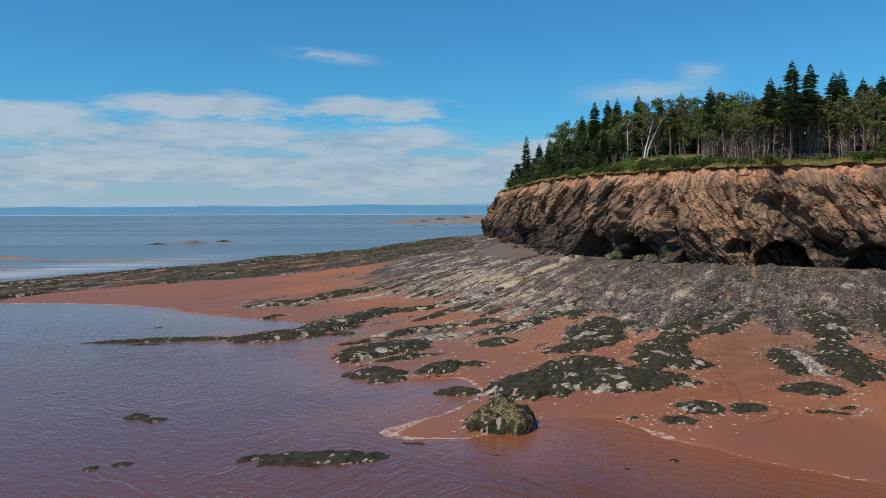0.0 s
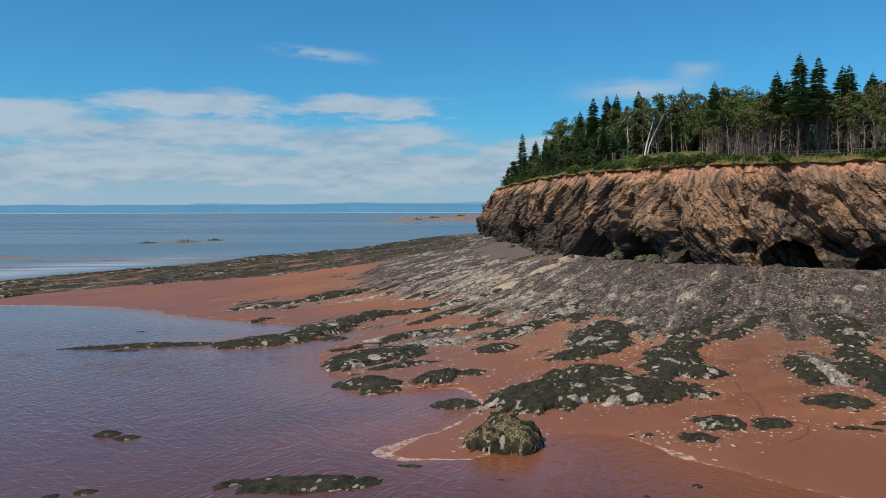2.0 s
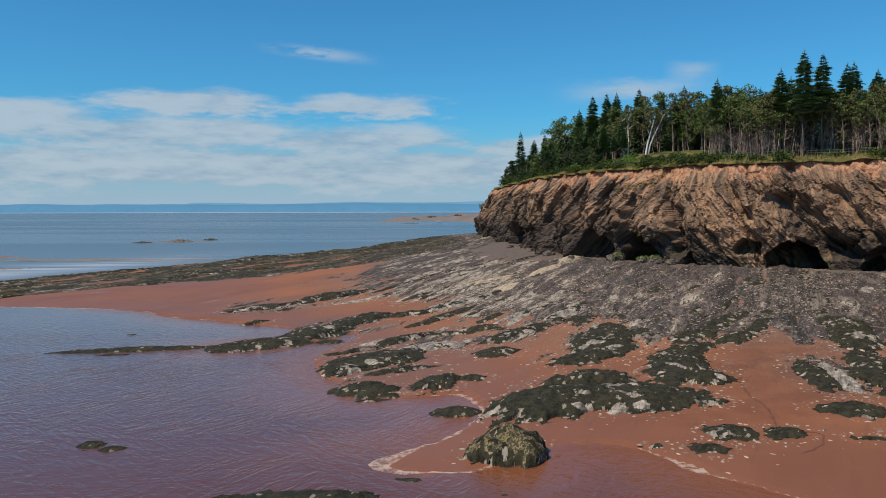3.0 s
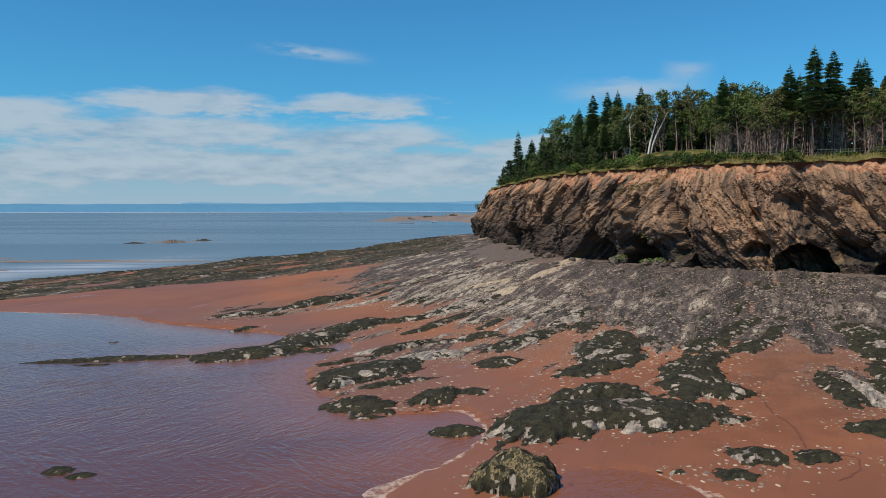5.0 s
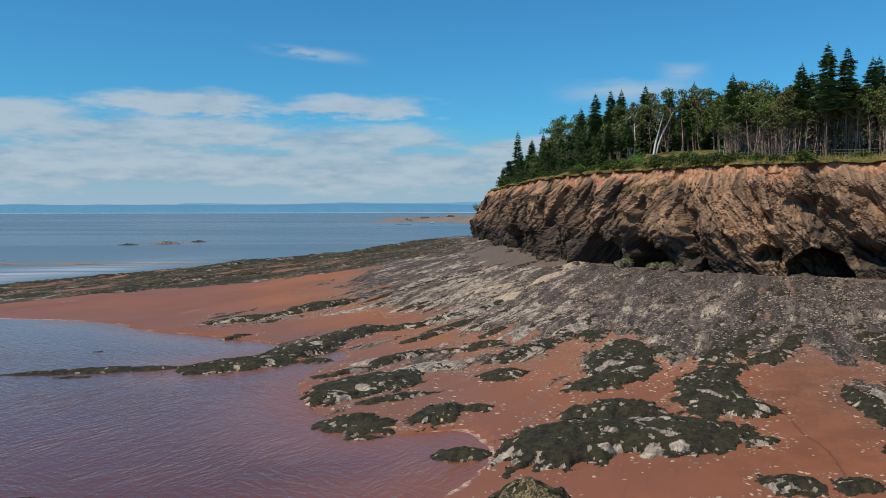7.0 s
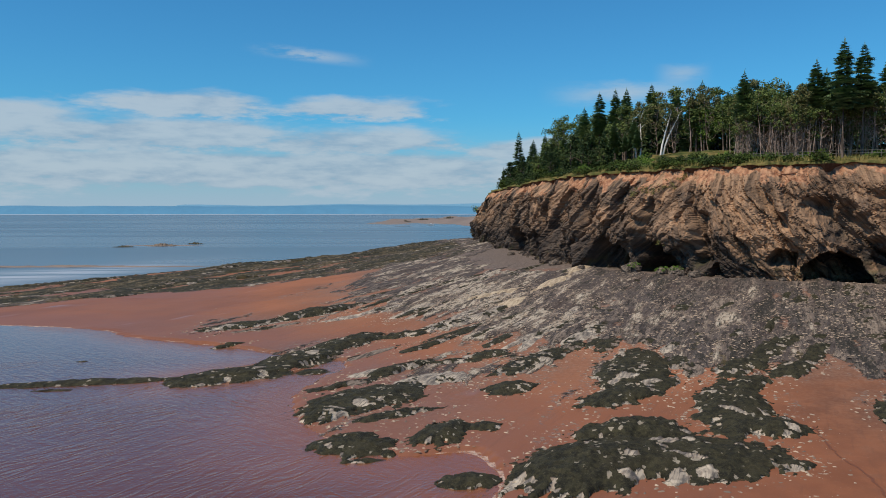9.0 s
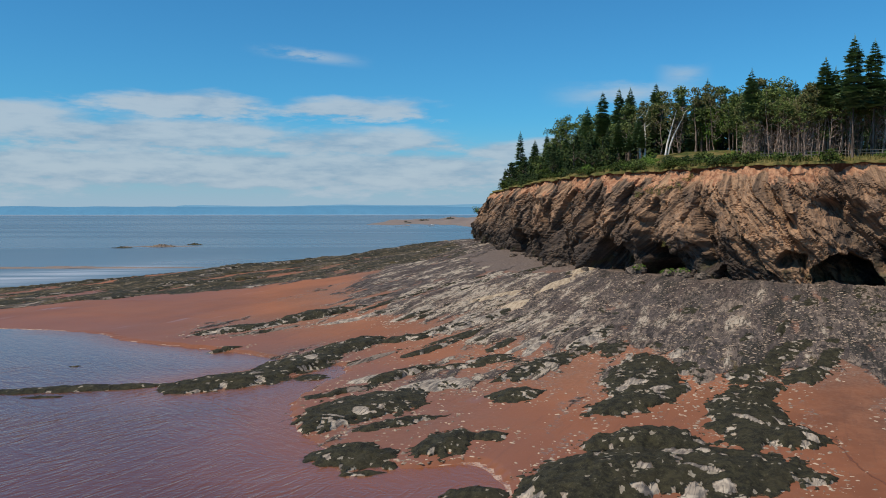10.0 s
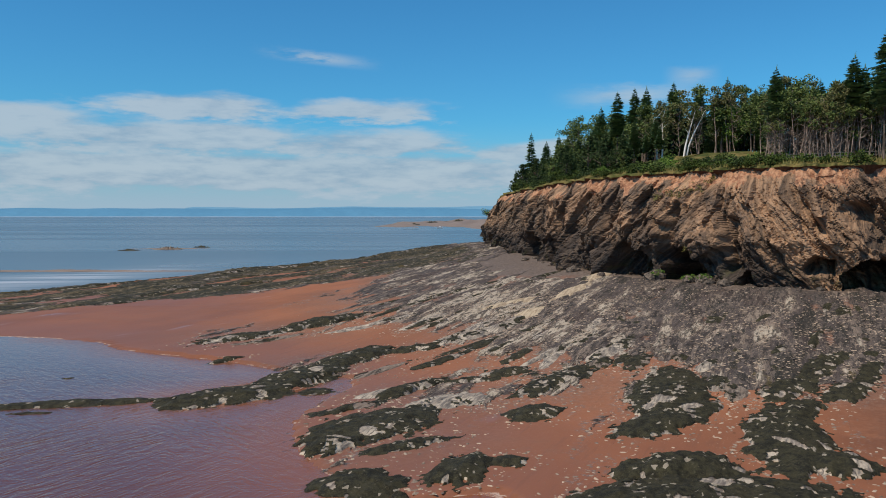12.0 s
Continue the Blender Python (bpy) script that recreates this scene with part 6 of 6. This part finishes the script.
def stones(name, g, x, y, size, flat, mat, label):
    """Many small angular stones in one mesh."""
    z = ground_height(x, y)[0]
    shape = np.array([(1, 0.1, 0), (0.3, 0.8, 0.05), (-0.7, 0.7, 0), (-1, -0.2, 0.1), (-0.3, -0.8, 0), (0.7, -0.6, 0.05), (0.35, 0.15, 0.55), (-0.4, -0.1, 0.5)])
    tris = np.array([(0, 1, 6), (1, 2, 7), (1, 7, 6), (2, 3, 7), (3, 4, 7), (4, 5, 6), (4, 6, 7), (5, 0, 6)])
    turn = g.uniform(0, 6.283, len(x))
    c, s = np.cos(turn)[:, None], np.sin(turn)[:, None]
    long = g.uniform(0.8, 1.6, len(x))[:, None]
    px, py, pz = shape[None, :, 0] * long, shape[None, :, 1], shape[None, :, 2] * g.uniform(0.4, 0.9, len(x))[:, None] * flat
    v = np.stack([x[:, None] + size[:, None] * (px * c - py * s), y[:, None] + size[:, None] * (px * s + py * c), z[:, None] + size[:, None] * pz - 0.01 - (1 - flat) * 0.06], -1)
    f = tris[None] + 8 * np.arange(len(x))[:, None, None]
    tagged(new(name, mesh_of(name, v.reshape(-1, 3), f.reshape(-1, 3), mat, False)), label, "stones", kind="stuff")


def shelf_chips():
    """Flat broken slate on the shelf below the cliff, thickest before the large cave."""
    g = np.random.default_rng(14)
    n = 40000
    x, y = g.uniform(-12, 60, n), g.uniform(66, 150, n)
    _, grey, _, d = bedrock(x, y)
    thick = np.where(x < 0.30 * (y - 70), 0.06, 0.20) + 0.55 * np.exp(-((x - 37) / 8) ** 2 - ((y - 96) / 11) ** 2) + 0.3 * fbm(x / 7, y / 7, 3, 91)
    keep = (g.random(n) < thick * grey * step(1.0, 4, d)) & (sand(x, y) > 0.1)
    x, y = x[keep], y[keep]
    stones("slate_chips", g, x, y, 0.06 + 0.22 * g.random(len(x)) ** 3.0, 0.40, "chip", "flat grey and cream slate chips lying on the shelf")


def cobbles():
    """Loose stones strewn over the ledges and the sand."""
    g = np.random.default_rng(4)
    n = 42000
    x, y = g.uniform(-40, 62, n), 45 + 95 * g.random(n) ** 1.15
    b, grey, reef, d = bedrock(x, y)
    keep = (g.random(n) < np.clip(0.02 + 1.25 * (b + 0.34), 0.02, 0.75) * np.where(x < 0.30 * (y - 70), 0.5, 1) * np.clip(d / 9, 0.15, 1)) & (sand(x, y) > 0.05) & (d > 1.0)
    x, y = x[keep], y[keep]
    # broken chips round the feet of the ledges
    for rx, ry, long, wide, turn in ROCKS:
        if ry > 135 or rx < -34:
            continue
        m = int(40 + 12 * (long + wide))
        a, r = g.uniform(0, 6.283, m), 0.50 + 0.26 * g.random(m) ** 2.5
        c, s = math.cos(radians(turn)), math.sin(radians(turn))
        la, lb = r * (long * 1.1 + 0.8) * np.cos(a), r * (wide * 1.1 + 0.9) * np.sin(a)
        x, y = np.r_[x, rx + la * c - lb * s], np.r_[y, ry + la * s + lb * c]
    dry = sand(x, y) > 0.02
    x, y = x[dry], y[dry]
    stones("cobbles", g, x, y, 0.04 + 0.13 * g.random(len(x)) ** 3.0, 1.0, "pebble", "pale and grey loose stones strewn over beds and sand")


def ledges():
    """Bare and weedy slabs that stand out of the shelf below the cliff, and along the reef."""
    g = random.Random(21)
    made = 0
    while made < 135:
        x, y = g.uniform(-16, 52), g.uniform(62, 150)
        grey, reef, d = (float(v[0]) for v in zones(np.array([x]), np.array([y])))
        if grey < 0.36 or d < 5 or d > 44 or (x > 24 and y < 93) or float(sand(np.array([x]), np.array([y]))[0]) < 0.25:
            continue
        far = min(1.0, d / 42)
        left = x < 0.30 * (y - 70)
        weed = 0.0 if g.random() < (0.45 if left else 0.62 - 0.4 * far) else g.uniform(0.45, 0.95)
        long = g.uniform(6.0, 17.0) if left else g.uniform(2.5, 7.5)
        wide = g.uniform(0.6, 1.5) + 0.04 * long if left else g.uniform(0.9, 2.6)
        seaweed_rock(x, y, long, wide, (54 if left else 64) + g.gauss(0, 7), g.uniform(0.25, 0.6), weed, None, 0.0, "stone" if g.random() < (0.75 if left else 0.35) else "shingle")
        made += 1
    for k in range(66):
        i = g.randrange(10, len(crest_far) - 22)
        s = g.random() ** 1.3
        x, y = crest_far[i, 0] + 26 * s * (0.6 + 0.4 * g.random()), crest_far[i, 1] - 22 * s
        seaweed_rock(x, y, g.uniform(10, 28), g.uniform(1.2, 2.8), 60 + g.gauss(0, 4), g.uniform(0.5, 1.0), g.uniform(0.55, 0.92),
                     "long weedy ledge of the reef with bare brown patches", 0.0, "shingle" if g.random() < 0.6 else "stone", (), (), "brownweed" if g.random() < 0.6 else "weed")
    for k in range(12):
        i = g.randrange(14, len(crest_far) - 40)
        seaweed_rock(crest_far[i, 0] + g.uniform(-1, 2), crest_far[i, 1] + g.uniform(-2, 1), g.uniform(3.0, 7.0), g.uniform(1.4, 2.6), 60 + g.gauss(0, 15), g.uniform(0.45, 0.74), 0.985,
                     "dark weedy boulder on the crest of the reef")


def boulder(x, y, r, label, mat, moss=False):
    g = np.random.default_rng(int(x * 13 + y * 7))
    n, m = 14, 9
    a, b = np.meshgrid(np.linspace(0, 2 * math.pi, n, endpoint=False), np.linspace(0, math.pi, m))
    k = g.uniform(0, 50)
    rr = r * (1 + 0.30 * perlin(2.2 * np.cos(a) * np.sin(b) + k, 2.2 * np.sin(a) * np.sin(b) + 1.7 * np.cos(b), 3) + 0.12 * perlin(6 * np.cos(a) + k, 5 * b, 4))
    sx, sy = g.uniform(0.8, 1.4), g.uniform(0.8, 1.2)
    v = np.stack([rr * np.cos(a) * np.sin(b) * sx, rr * np.sin(a) * np.sin(b) * sy, rr * np.cos(b) * 0.72], -1).reshape(-1, 3)
    f = [(i * n + j, i * n + (j + 1) % n, (i + 1) * n + (j + 1) % n, (i + 1) * n + j) for i in range(m - 1) for j in range(n)]
    z = float(ground_height(np.array([x]), np.array([y]))[0][0])
    root = thing("boulder", x, y, z + 0.25 * r, label, "rock", "fallen blocks at the cliff foot")
    part("stone", mesh_of("stone", v, f, mat, False), root)
    if moss:
        q = random.Random(int(x * 5))
        s = Soup()
        for _ in range(13):
            t, e = q.uniform(0, 6.28), q.random() ** 0.6
            clump(s, (r * e * math.cos(t) * sx, r * e * math.sin(t) * sy, r * 0.72 * math.sqrt(max(0, 1 - e * e * 0.9))), 0.32, 26, 0.10, q)
        part("foliage", s.mesh("foliage", "bright"), root, "bright green plants on the block")


def face_plants():
    """Grass and low green growth on ledges of the face."""
    g = random.Random(61)
    a, b = run_at(31.0, 129.0), run_at(24.8, 140.5)
    for k in range(16):
        w = (k + g.random()) / 16
        u = a + (b - a) * w + g.uniform(-1.0, 1.0)
        z = 19.6 - 3.4 * w + g.uniform(-0.5, 0.5)
        if k > 12:
            u, z = run_at(29.5, 133) + g.uniform(-3, 3), g.uniform(8.5, 10.5)
        i = int(np.searchsorted(face_run, u))
        push = float(face_push(np.array([[u]]), np.array([[z]]), np.array([[(z - 4.6) / (TOP - 4.6)]]))[0, 0])
        root = thing("grass_tuft", face_line[i, 0] + face_out[i, 0] * push, face_line[i, 1] + face_out[i, 1] * push, z, "yellow-green grass and herbs on a ledge of the cliff", "grass", "plants on the cliff face")
        s = Soup()
        for _ in range(9):
            clump(s, (g.gauss(0, 0.45), g.gauss(0, 0.45), g.uniform(-0.6, 0.3)), 0.32, 22, 0.08, g)
        part("foliage", s.mesh("foliage", ("straw", "straw", "sparse")[k % 3]), root)


def cliff_foot():
    g = random.Random(31)
    boulder(27.0, 135.2, 1.25, "dark block at the cliff foot grown over with green plants", "cliffblock", True)
    boulder(31.4, 128.3, 1.1, "dark block at the cliff foot grown over with green plants", "cliffblock", True)
    boulder(30.2, 130.0, 0.9, "dark block at the cliff foot grown over with green plants", "cliffblock", True)
    for k in range(18):
        i = int(np.searchsorted(face_run, g.uniform(run_at(58, 107), run_at(16, 185))))
        d = 0.2 + 2.4 * g.random() ** 2
        boulder(face_line[i, 0] + face_out[i, 0] * d, face_line[i, 1] + face_out[i, 1] * d, 0.25 + 0.75 * g.random() ** 2.5, "angular fallen grey-brown block", "cliffblock")


far_shore()
ledges()
cliff_foot()
face_plants()
headland()
boat(-14, 853)
cobbles()
shelf_chips()
rill()
